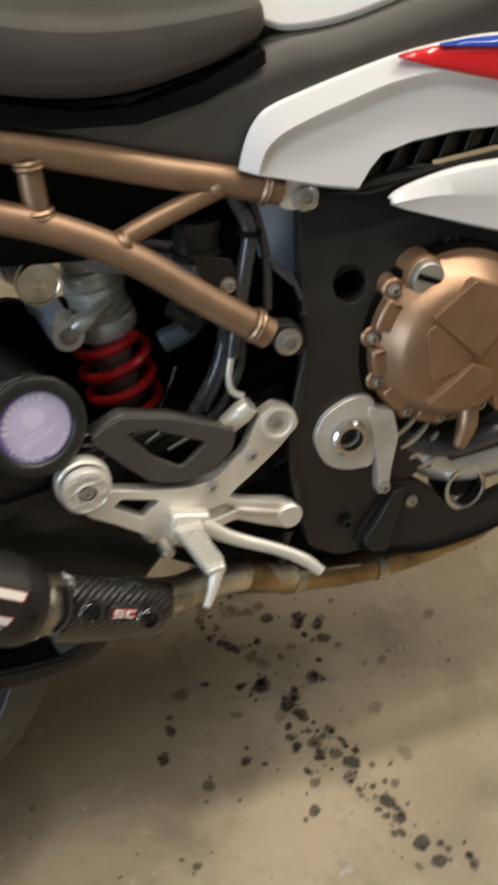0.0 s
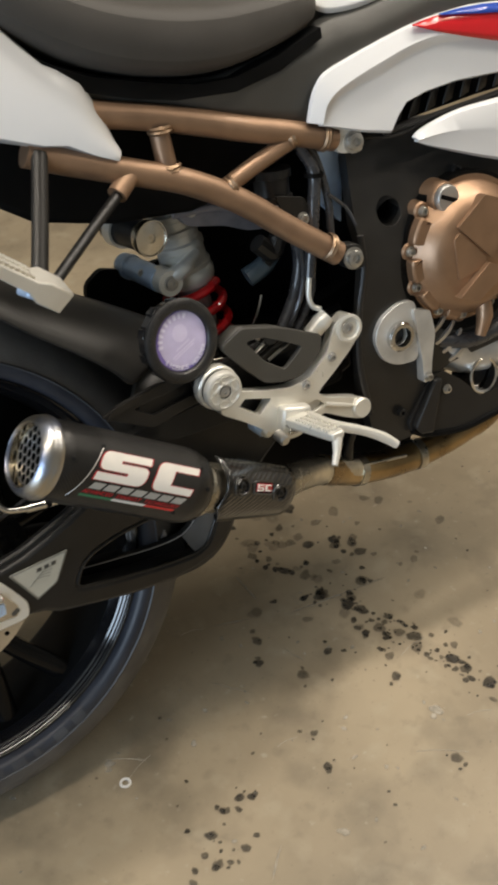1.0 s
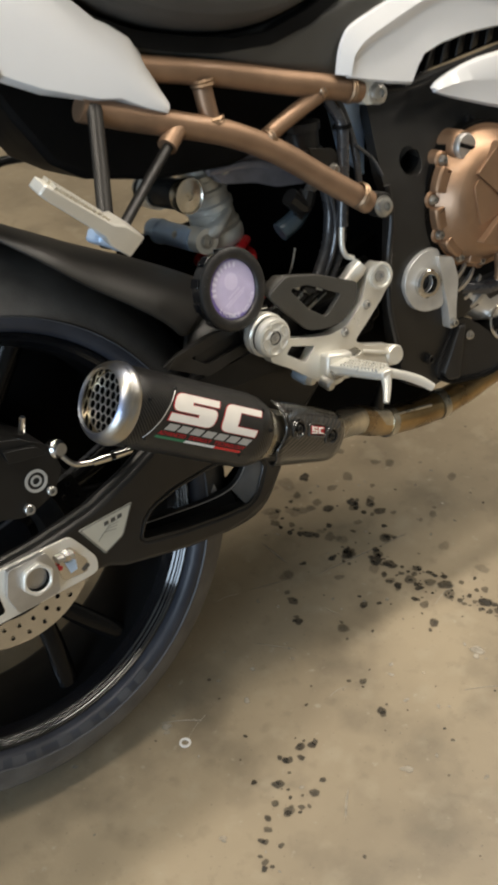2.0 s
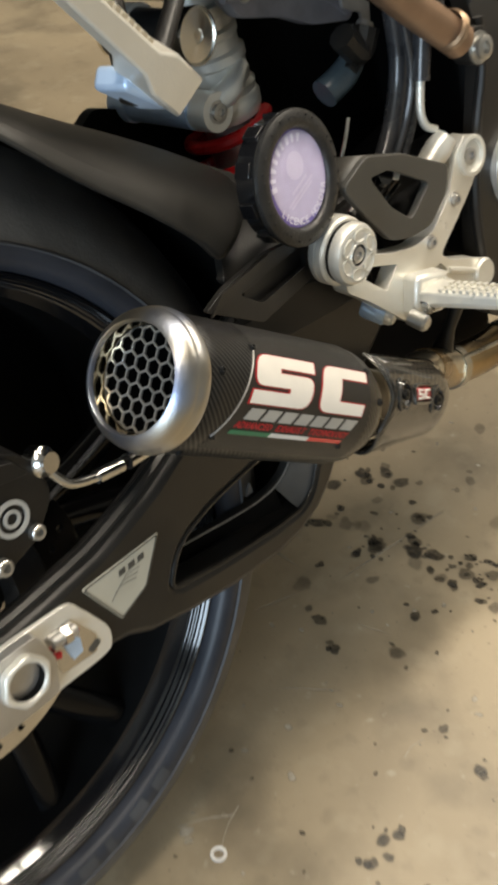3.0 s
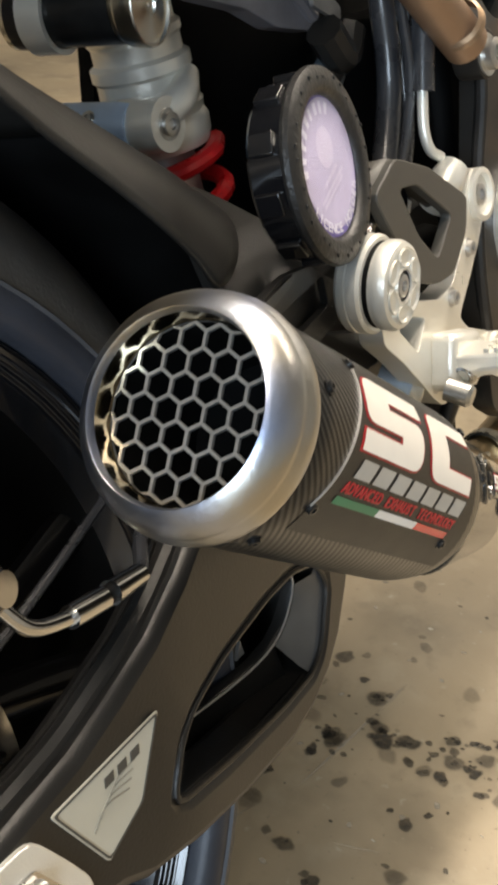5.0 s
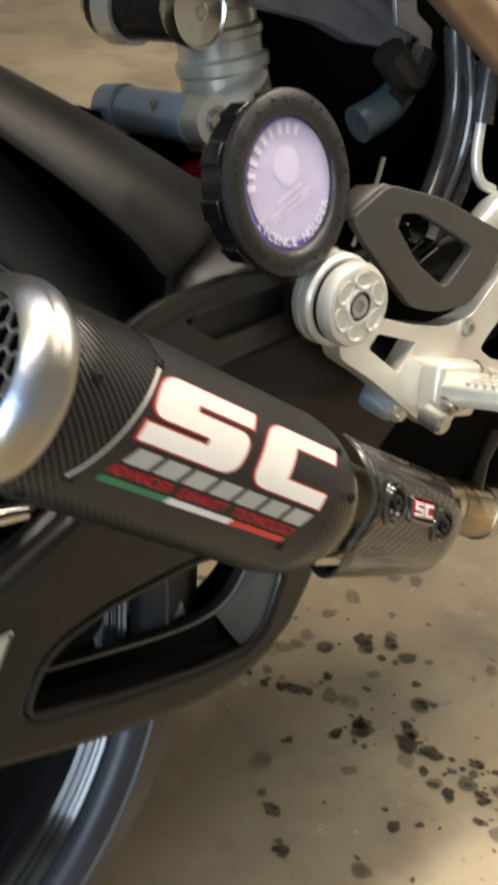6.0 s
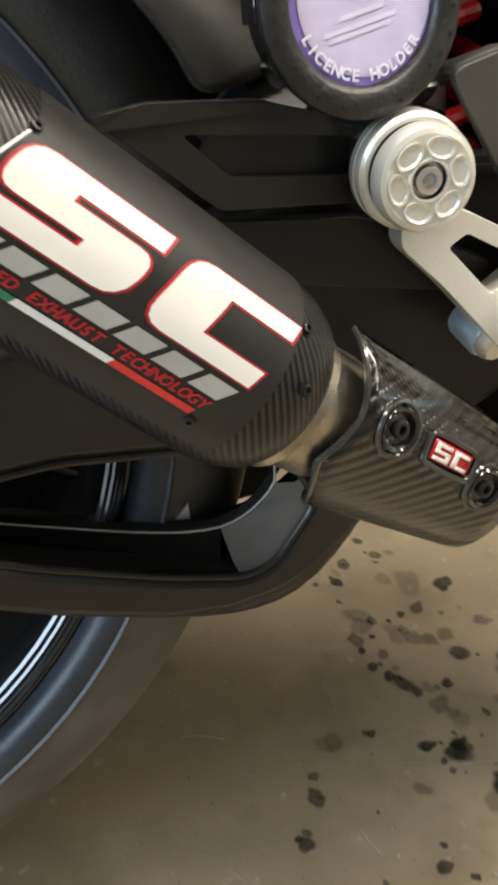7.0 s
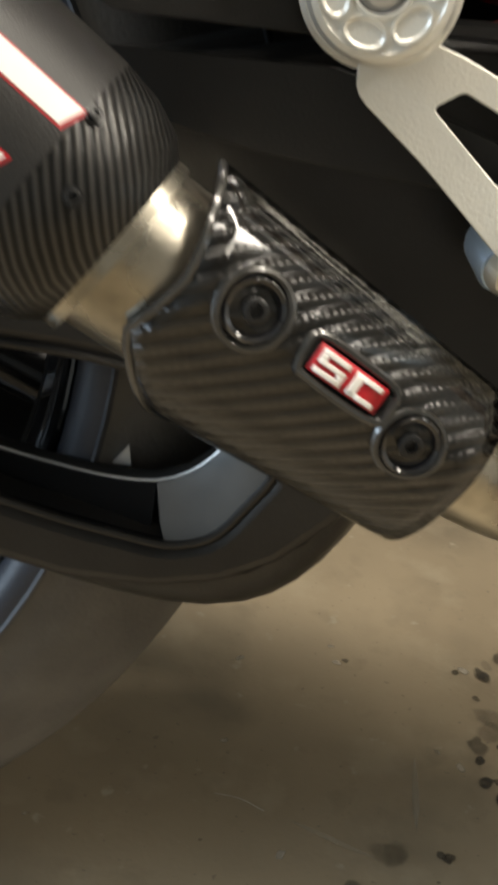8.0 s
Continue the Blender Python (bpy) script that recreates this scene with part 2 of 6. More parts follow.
def fading(name, colour, rough, amount, scale=120.0):
    """A stain that lets the floor through where its edge fades."""
    m = material(name, colour, rough, 0, 0, 0.35, 90, 0.0)
    nt = m.node_tree
    bs, out = nt.nodes["Principled BSDF"], nt.nodes["Material Output"]
    at = nt.nodes.new("ShaderNodeAttribute")
    at.attribute_name = "fade"
    tc = nt.nodes["Texture Coordinate"]
    ns = nt.nodes.new("ShaderNodeTexNoise")
    ns.inputs["Scale"].default_value, ns.inputs["Detail"].default_value = scale, 5
    nt.links.new(tc.outputs["Object"], ns.inputs["Vector"])
    mr = nt.nodes.new("ShaderNodeMapRange")
    mr.inputs["From Min"].default_value, mr.inputs["From Max"].default_value = 0.3, 0.62
    mr.inputs["To Min"].default_value, mr.inputs["To Max"].default_value = 0.7, 1.0
    nt.links.new(ns.outputs["Fac"], mr.inputs["Value"])
    mu = nt.nodes.new("ShaderNodeMath")
    mu.operation = "MULTIPLY"
    nt.links.new(at.outputs["Fac"], mu.inputs[0])
    nt.links.new(mr.outputs[0], mu.inputs[1])
    m2 = nt.nodes.new("ShaderNodeMath")
    m2.operation, m2.inputs[1].default_value = "MULTIPLY", amount
    nt.links.new(mu.outputs[0], m2.inputs[0])
    tr, mx = nt.nodes.new("ShaderNodeBsdfTransparent"), nt.nodes.new("ShaderNodeMixShader")
    nt.links.new(m2.outputs[0], mx.inputs[0])
    nt.links.new(tr.outputs[0], mx.inputs[1])
    nt.links.new(bs.outputs[0], mx.inputs[2])
    nt.links.new(mx.outputs[0], out.inputs["Surface"])
    return m


M_OIL = fading("oil_stain", (0.040, 0.034, 0.026), 0.35, 0.9)
M_OILF = fading("faded_oil_stain", (0.090, 0.074, 0.053), 0.5, 0.45)
M_CHALK = fading("pale_speck", (0.52, 0.47, 0.38), 0.7, 0.85)
M_SCUFF = fading("pale_scuff", (0.50, 0.45, 0.36), 0.6, 0.5)
M_SCRATCH = material("pale_scratch", (0.40, 0.36, 0.29), 0.7, 0, 0, 0.2, 120, 0.1)

# ---- shape helpers ----


def link_mesh(name, bm, mat, parent=None, label="", bevel=0.0, smooth=True, subsurf=0, thick=0.0):
    bmesh.ops.remove_doubles(bm, verts=bm.verts, dist=1e-6)
    bmesh.ops.recalc_face_normals(bm, faces=bm.faces)
    for f in bm.faces:
        f.smooth = smooth
    for e in bm.edges:
        if len(e.link_faces) == 2 and e.calc_face_angle(0) > 0.61:
            e.smooth = False
    me = bpy.data.meshes.new(name)
    bm.to_mesh(me)
    bm.free()
    me.materials.append(mat)
    ob = new(name, me)
    if parent is not None:
        # no deeper than thing, part, sub-part
        deep = parent.parent is not None and parent.parent.parent is not None
        ob.parent = parent.parent if deep else parent
    if subsurf:
        md = ob.modifiers.new("subsurf", "SUBSURF")
        md.levels = md.render_levels = subsurf
    if thick:
        md = ob.modifiers.new("solidify", "SOLIDIFY")
        md.thickness, md.offset = thick, 0
    if bevel:
        md = ob.modifiers.new("bevel", "BEVEL")
        md.width, md.segments, md.limit_method, md.angle_limit = bevel, 2, "ANGLE", 0.7
    if label:
        ob["label"] = label
    return ob


def part(name, bm, material_, parent, label="", **kw):
    return link_mesh(name, bm, material_, parent, label, **kw)


def curve(pts, n=6):
    """Catmull-Rom through the points."""
    p = [Vector(q) for q in pts]
    if len(p) < 3:
        return p
    p = [2 * p[0] - p[1]] + p + [2 * p[-1] - p[-2]]
    out = []
    for i in range(1, len(p) - 2):
        a, b, c, d = p[i - 1:i + 3]
        for k in range(n):
            t = k / n
            out.append(0.5 * ((2 * b) + (c - a) * t + (2 * a - 5 * b + 4 * c - d) * t * t + (3 * b - a - 3 * c + d) * t ** 3))
    return out + [p[-2]]


def tube(pts, r, seg=12, n=6, bm=None, cap=True, flat=1.0):
    bm = bm or bmesh.new()
    c = curve(pts, n)
    rs = r if isinstance(r, (list, tuple)) else [r, r]
    rings, up = [], None
    for i, p in enumerate(c):
        d = (c[min(i + 1, len(c) - 1)] - c[max(i - 1, 0)]).normalized()
        if up is None:
            up = Vector((0, 1, 0)) if abs(d.y) < 0.9 else Vector((1, 0, 0))
        u = (up - d * up.dot(d)).normalized()
        up = u
        v = d.cross(u)
        f = i / (len(c) - 1) * (len(rs) - 1)
        j = min(int(f), len(rs) - 2)
        rad = rs[j] + (rs[j + 1] - rs[j]) * (f - j)
        rings.append([bm.verts.new(p + rad * (flat * u * math.cos(2 * math.pi * k / seg) + v * math.sin(2 * math.pi * k / seg))) for k in range(seg)])
    for a, b in zip(rings, rings[1:]):
        for k in range(seg):
            bm.faces.new((a[k], a[(k + 1) % seg], b[(k + 1) % seg], b[k]))
    if cap:
        bm.faces.new(rings[0][::-1])
        bm.faces.new(rings[-1])
    return bm


def axes(axis):
    a = Vector(axis).normalized()
    u = Vector((0, 0, 1)) if abs(a.z) < 0.9 else Vector((1, 0, 0))
    u = (u - a * u.dot(a)).normalized()
    return a, u, a.cross(u)


def lathe(profile, c, axis, seg=40, bm=None, closed=False):
    """profile: (along the axis, radius)."""
    bm = bm or bmesh.new()
    a, u, v = axes(axis)
    c = Vector(c)
    rings = []
    for s, r in profile:
        if r < 1e-6:
            rings.append([bm.verts.new(c + a * s)])
        else:
            rings.append([bm.verts.new(c + a * s + r * (u * math.cos(2 * math.pi * k / seg) + v * math.sin(2 * math.pi * k / seg))) for k in range(seg)])
    pairs = list(zip(rings, rings[1:])) + ([(rings[-1], rings[0])] if closed else [])
    for p, q in pairs:
        for k in range(seg):
            k2 = (k + 1) % seg
            if len(p) == 1 and len(q) == 1:
                continue
            if len(p) == 1:
                bm.faces.new((p[0], q[k2], q[k]))
            elif len(q) == 1:
                bm.faces.new((p[k], p[k2], q[0]))
            else:
                bm.faces.new((p[k], p[k2], q[k2], q[k]))
    return bm


def unwrap(bm, c, axis, r):
    """Lays a map of metres along and metres round an axis on a mesh."""
    lay = bm.loops.layers.uv.new("wrap")
    a, u, v = axes(axis)
    c = Vector(c)
    bm.faces.ensure_lookup_table()
    for f in bm.faces:
        first = None
        for lp in f.loops:
            q = lp.vert.co - c
            t = math.atan2(q.dot(v), q.dot(u))
            if first is None:
                first = t
            t += 2 * math.pi * round((first - t) / (2 * math.pi))
            lp[lay].uv = (q.dot(a), t * r)
    return bm


def curved_plate(loop, y0, y1, holes, levels, bulge):
    """A plate cut at the given heights and bent by bulge(x, z)."""
    bm = plate(loop, y0, y1, holes)
    for z in levels:
        bmesh.ops.bisect_plane(bm, geom=list(bm.verts) + list(bm.edges) + list(bm.faces), plane_co=(0, 0, z), plane_no=(0, 0, 1))
    for v in bm.verts:
        v.co.y += bulge(v.co.x, v.co.z)
    return bm


def rounded(loop, rad, n=4):
    """A polygon with its corners rounded."""
    out = []
    m = len(loop)
    for i in range(m):
        p, a, b = Vector(loop[i]), Vector(loop[i - 1]), Vector(loop[(i + 1) % m])
        da, db = a - p, b - p
        k = min(rad, da.length * 0.45, db.length * 0.45)
        s, e = p + da.normalized() * k, p + db.normalized() * k
        for j in range(n + 1):
            t = j / n
            out.append(tuple((1 - t) ** 2 * s + 2 * t * (1 - t) * p + t * t * e))
    return out


def circle2(cx, cz, r, n=24):
    return [(cx + r * math.cos(2 * math.pi * k / n), cz + r * math.sin(2 * math.pi * k / n)) for k in range(n)]


def plate(loop, y0, y1, holes=(), bm=None, shape=None):
    """A flat piece in the x-z plane from y0 (outside) to y1, with holes right through. shape(x, z) shifts it in y."""
    bm = bm or bmesh.new()
    shape = shape or (lambda x, z: 0.0)
    sides = []
    for y in (y0, y1):
        edges, loops = [], []
        for lp in (loop, *holes):
            vs = [bm.verts.new((x, y + shape(x, z), z)) for x, z in lp]
            loops.append(vs)
            edges += [bm.edges.new((vs[i], vs[(i + 1) % len(vs)])) for i in range(len(vs))]
        bmesh.ops.triangle_fill(bm, use_beauty=True, use_dissolve=False, edges=edges)
        sides.append(loops)
    for a, b in zip(*sides):
        for i in range(len(a)):
            j = (i + 1) % len(a)
            bm.faces.new((a[i], a[j], b[j], b[i]))
    return bm


def skin(rows, bm=None):
    bm = bm or bmesh.new()
    g = [[bm.verts.new(p) for p in row] for row in rows]
    for a, b in zip(g, g[1:]):
        for i in range(len(a) - 1):
            bm.faces.new((a[i], a[i + 1], b[i + 1], b[i]))
    return bm


def loft(sections, bm=None, cap=True):
    bm = bm or bmesh.new()
    g = [[bm.verts.new(p) for p in s] for s in sections]
    n = len(g[0])
    for a, b in zip(g, g[1:]):
        for i in range(n):
            bm.faces.new((a[i], a[(i + 1) % n], b[(i + 1) % n], b[i]))
    if cap:
        bm.faces.new(g[0][::-1])
        bm.faces.new(g[-1])
    return bm


def box(c, size, m=None, bm=None):
    bm = bm or bmesh.new()
    r = bmesh.ops.create_cube(bm, size=1.0)
    bmesh.ops.scale(bm, vec=size, verts=r["verts"])
    if m is not None:
        bmesh.ops.transform(bm, matrix=m, verts=r["verts"])
    bmesh.ops.translate(bm, vec=c, verts=r["verts"])
    return bm


def bolt(parent, c, axis, r, h=None, mat=None, socket=True, name="bolt"):
    """A cap screw with a washer rim and a hexagon socket."""
    h = h or r * 0.9
    bm = lathe([(0, 0), (0, r * 1.35), (h * 0.18, r * 1.35), (h * 0.2, r), (h * 0.9, r), (h, r * 0.86), (h, r * 0.52)], c, axis, 18)
    a, u, v = axes(axis)
    c = Vector(c)
    hexa = lambda s, k: [bm.verts.new(c + a * s + k * (u * math.cos(math.pi * j / 3) + v * math.sin(math.pi * j / 3))) for j in range(6)]
    t, b = hexa(h * 1.0, r * 0.52), hexa(h * 0.45, r * 0.5)
    for j in range(6):
        bm.faces.new((t[j], t[(j + 1) % 6], b[(j + 1) % 6], b[j]))
    bm.faces.new(b)
    return part(name, bm, mat or M_BOLT, parent)

# ---- the room ----


def room():
    half = 4.0
    fl = bmesh.new()
    bmesh.ops.create_grid(fl, x_segments=8, y_segments=8, size=9.0)
    tagged(link_mesh("floor", fl, M_CONCRETE), "worn tan concrete garage floor with oil drips", "floor", kind="structure")
    for name, c, size in (("wall_north", (0, half + 0.1, 1.5), (2 * half + 0.4, 0.2, 3.0)), ("wall_south", (0, -half - 0.1, 1.5), (2 * half + 0.4, 0.2, 3.0)),
                          ("wall_east", (half + 0.1, 0, 1.5), (0.2, 2 * half, 3.0))):
        tagged(link_mesh(name, box(c, size), M_PLASTER), "plain painted garage wall", "wall", kind="structure")
    wb = box((-half - 0.1, 1.625, 1.5), (0.2, 4.75, 3.0))
    box((-half - 0.1, -3.325, 1.5), (0.2, 1.35, 3.0), bm=wb)
    box((-half - 0.1, -1.7, 2.75), (0.2, 1.9, 0.5), bm=wb)
    tagged(link_mesh("wall_west", wb, M_PLASTER), "garage wall with a wide open doorway", "wall", kind="structure")
    tagged(link_mesh("ceiling", box((0, 0, 3.1), (2 * half + 0.4, 2 * half + 0.4, 0.2)), M_PLASTER), "plain painted garage ceiling", "ceiling", kind="structure")
    for x, y, watts, turn in LAMPS:
        lamp = tagged(new("ceiling_light"), "white fluorescent batten light on the ceiling", "lamp", "ceiling lights")
        lamp.matrix_world = pose(x, y, 3.0, 0, 0, turn)
        part("housing", box((0, 0, -0.03), (0.34, 2.5, 0.06)), M_PLASTER, lamp, bevel=0.008)
        for dx in (-0.09, 0.09):
            part("tube", tube([(dx, -1.15, -0.08), (dx, 1.15, -0.08)], 0.013, 12), M_LAMP, lamp)


room()


def blotch(bm, x, y, r, z, stretch=1.0, turn=0.0, n=18):
    """An irregular spot, solid in the middle and fading out at its edge."""
    lay = bm.loops.layers.float_color.get("fade") or bm.loops.layers.float_color.new("fade")
    ph = random.random() * 50
    core = random.uniform(0.5, 1.0)
    rings = []
    for f in (0.0, 0.80, 1.15):
        vs = []
        for k in range(n if f else 1):
            a = 2 * math.pi * k / n
            rr = r * f * (1 + 0.38 * noise.noise((math.cos(a) * 1.2 + ph, math.sin(a) * 1.2, ph)) + 0.10 * noise.noise((math.cos(a) * 3 + ph, math.sin(a) * 3, ph + 9)))
            px, py = rr * math.cos(a) * stretch, rr * math.sin(a)
            vs.append(bm.verts.new((x + px * math.cos(turn) - py * math.sin(turn), y + px * math.sin(turn) + py * math.cos(turn), z)))
        rings.append(vs)
    for k in range(n):
        k2 = (k + 1) % n
        for vs, al in (((rings[0][0], rings[1][k], rings[1][k2]), (core, core, core)), ((rings[1][k], rings[2][k], rings[2][k2], rings[1][k2]), (core, 0, 0, core))):
            f = bm.faces.new(vs)
            for lp, a in zip(f.loops, al):
                lp[lay] = (a, a, a, 1)


def stains():
    drips = [(0.559, 0.078, 8), (0.577, 0.036, 10), (0.587, -0.028, 9), (0.618, -0.068, 10), (0.636, -0.130, 9), (0.651, -0.191, 9), (0.660, 0.118, 9), (0.622, 0.064, 9),
             (0.426, 0.048, 8), (0.406, 0.010, 6), (0.446, -0.040, 8), (0.695, -0.236, 7), (0.587, 0.015, 9), (0.590, 0.046, 8), (0.640, 0.163, 9), (0.640, -0.155, 8), (0.605, -0.050, 8),
             (0.266, -0.163, 6), (0.279, -0.171, 5), (0.242, -0.171, 5), (0.208, -0.191, 7), (0.235, -0.229, 6), (0.195, -0.230, 7), (0.209, -0.235, 4), (0.188, -0.211, 5), (0.158, -0.235, 5), (0.145, -0.246, 4), (0.122, -0.274, 4), (0.386, -0.185, 6), (0.401, -0.132, 5), (0.499, -0.024, 6), (0.659, -0.220, 8), (0.661, 0.142, 8), (0.634, 0.151, 8), (0.627, 0.065, 8), (0.565, -0.025, 6), (0.608, -0.086, 9), (0.655, -0.112, 6), (0.612, -0.017, 6), (0.533, -0.264, 8), (0.567, -0.079, 7), (0.551, -0.114, 7), (0.554, 0.072, 9)]
    bm = bmesh.new()
    for x, y, r in drips:
        blotch(bm, x, y, r * 0.00092, 0.0011, 1.25, random.random() * 3)
        for i in range(2):
            blotch(bm, x + random.gauss(0, 0.011), y + random.gauss(0, 0.011), random.uniform(1.2, 4.2) * 0.001, 0.0010, 1.3, random.random() * 3)
    for i in range(80):
        t = random.random()
        x, y = 0.56 + 0.10 * t + random.gauss(0, 0.019), 0.09 - 0.32 * t + random.gauss(0, 0.020)
        blotch(bm, x, y, random.choice((1.2, 1.6, 2.2, 3.2, 4.5)) * 0.001, 0.0009, 1 + random.random() * 0.7, random.random() * 3)
    for i in range(60):
        blotch(bm, random.uniform(0.1, 1.0), random.uniform(-0.5, 0.3), random.uniform(0.8, 2.4) * 0.001, 0.0009, 1.3, random.random() * 3)
    # a second splash under the exhaust: x, y, size in millimetres
    far_drips = [(0.563, 0.328, 5), (0.573, 0.307, 6), (0.537, 0.297, 7), (0.522, 0.275, 6), (0.624, 0.262, 9), (0.585, 0.233, 7), (0.567, 0.227, 4), (0.537, 0.222, 5),
                 (0.514, 0.201, 8), (0.532, 0.182, 6), (0.518, 0.169, 5), (0.528, 0.157, 6), (0.537, 0.148, 9), (0.545, 0.138, 6), (0.602, 0.175, 9), (0.575, 0.142, 5), (0.490, 0.100, 4), (0.553, 0.074, 11), (0.527, 0.082, 5)]
    for x, y, r in far_drips:
        blotch(bm, x, y, r * 0.00082, 0.0011, 1.35, random.random() * 3)
        blotch(bm, x + random.gauss(0, 0.009), y + random.gauss(0, 0.009), random.uniform(1.2, 3.2) * 0.001, 0.0010, 1.3, random.random() * 3)
    tagged(link_mesh("oil_drips", bm, M_OIL), "dark oil drips splashed over the concrete", "stain", kind="stuff")
    bm = bmesh.new()
    for x, y, r in ((0.568, 0.274, 8), (0.590, 0.269, 15), (0.553, 0.205, 11), (0.559, 0.121, 9), (0.570, 0.104, 9), (0.581, 0.194, 8), (0.598, 0.199, 8)):
        blotch(bm, x, y, r * 0.0009, 0.0007, 1.3, random.random() * 3)
    for i in range(32):
        blotch(bm, random.gauss(0.62, 0.08), random.gauss(0.14, 0.10), random.uniform(2, 9) * 0.001, 0.0007, 1.4, random.random() * 3)
    tagged(link_mesh("faded_stains", bm, M_OILF), "faded brown oil spots on the concrete", "stain", kind="stuff")
    bm = bmesh.new()
    for i in range(120):
        blotch(bm, random.uniform(-0.1, 0.9), random.uniform(-0.6, 0.3), random.uniform(0.8, 2.8) * 0.001, 0.0009, 1.6, random.random() * 3)
    # larger chips of pale paint
    for x, y, r in ((0.560, -0.189, 7), (0.550, -0.196, 4), (0.347, -0.275, 5), (0.152, -0.028, 5), (0.147, -0.036, 3.5), (0.260, -0.059, 3.5), (0.109, -0.211, 3.5), (0.300, -0.02, 3)):
        blotch(bm, x, y, r * 0.001, 0.0012, 1.5, random.random() * 3)
    tagged(link_mesh("pale_specks", bm, M_CHALK), "pale specks scattered over the concrete", "stain", kind="stuff")
    bm = bmesh.new()
    for i in range(10):
        x, y, a = random.uniform(0.15, 0.8), random.uniform(-0.3, 0.15), random.uniform(-0.9, 0.6)
        ln = random.uniform(0.02, 0.06)
        tube([(x, y, 0.0003), (x + ln * 0.5, y + ln * 0.5 * a + 0.003, 0.0003), (x + ln, y + ln * a, 0.0003)], 0.0004, 6, 3, bm=bm)
    tagged(link_mesh("pale_scratches", bm, M_SCRATCH), "thin pale scratches in the concrete", "stain", kind="stuff")
    bm = bmesh.new()
    for x0, y0, x1, y1, w in ((0.499, 0.068, 0.60, 0.057, 1.6), (0.60, 0.057, 0.656, 0.051, 2.2), (0.391, 0.107, 0.441, 0.091, 2.0), (0.47, 0.177, 0.47, 0.121, 2.2), (0.555, -0.187, 0.568, -0.188, 3.5), (0.461, -0.02, 0.45, 0.014, 1.2), (0.33, 0.02, 0.37, -0.03, 1.5), (0.24, -0.28, 0.27, -0.25, 2.0)):
        ln = math.hypot(x1 - x0, y1 - y0)
        blotch(bm, (x0 + x1) / 2, (y0 + y1) / 2, w * 0.001, 0.0008, ln / (w * 0.002), math.atan2(y1 - y0, x1 - x0), 28)
    tagged(link_mesh("pale_scuffs", bm, M_SCUFF), "pale scuff marks rubbed into the concrete", "stain", kind="stuff")
    ring = lathe([(0.0002, 0.0045), (0.002, 0.0048), (0.002, 0.0075), (0.0002, 0.0078)], (0.156, -0.065, 0), (0, 0, 1), 20, closed=True)
    tagged(link_mesh("washer", ring, M_DECAL), "small pale dusty washer lying on the concrete", "washer")


stains()

# ---- the motorcycle: x ahead, y to its left, z up, leaning on its side stand ----
LEAN_ANGLE = 13.0
bike = tagged(new("motorcycle"), "black and white sport motorcycle with bronze frame leaning on its stand", "motorcycle")
SIZE = 1.1343  # the parts are drawn at this fraction of life size
bike.matrix_world = pose(0, 0, 0, -LEAN_ANGLE, 0, 0) @ pose(0.0133, 0.0367, -0.0233, 0.481, -1.685, -1.037) @ Matrix.Scale(SIZE, 4)
HUB, AXLE = Vector((0.0045, 0.004, 0.3210)), Vector((0.005, 0.9988, -0.048))
MIDDLE = -0.03


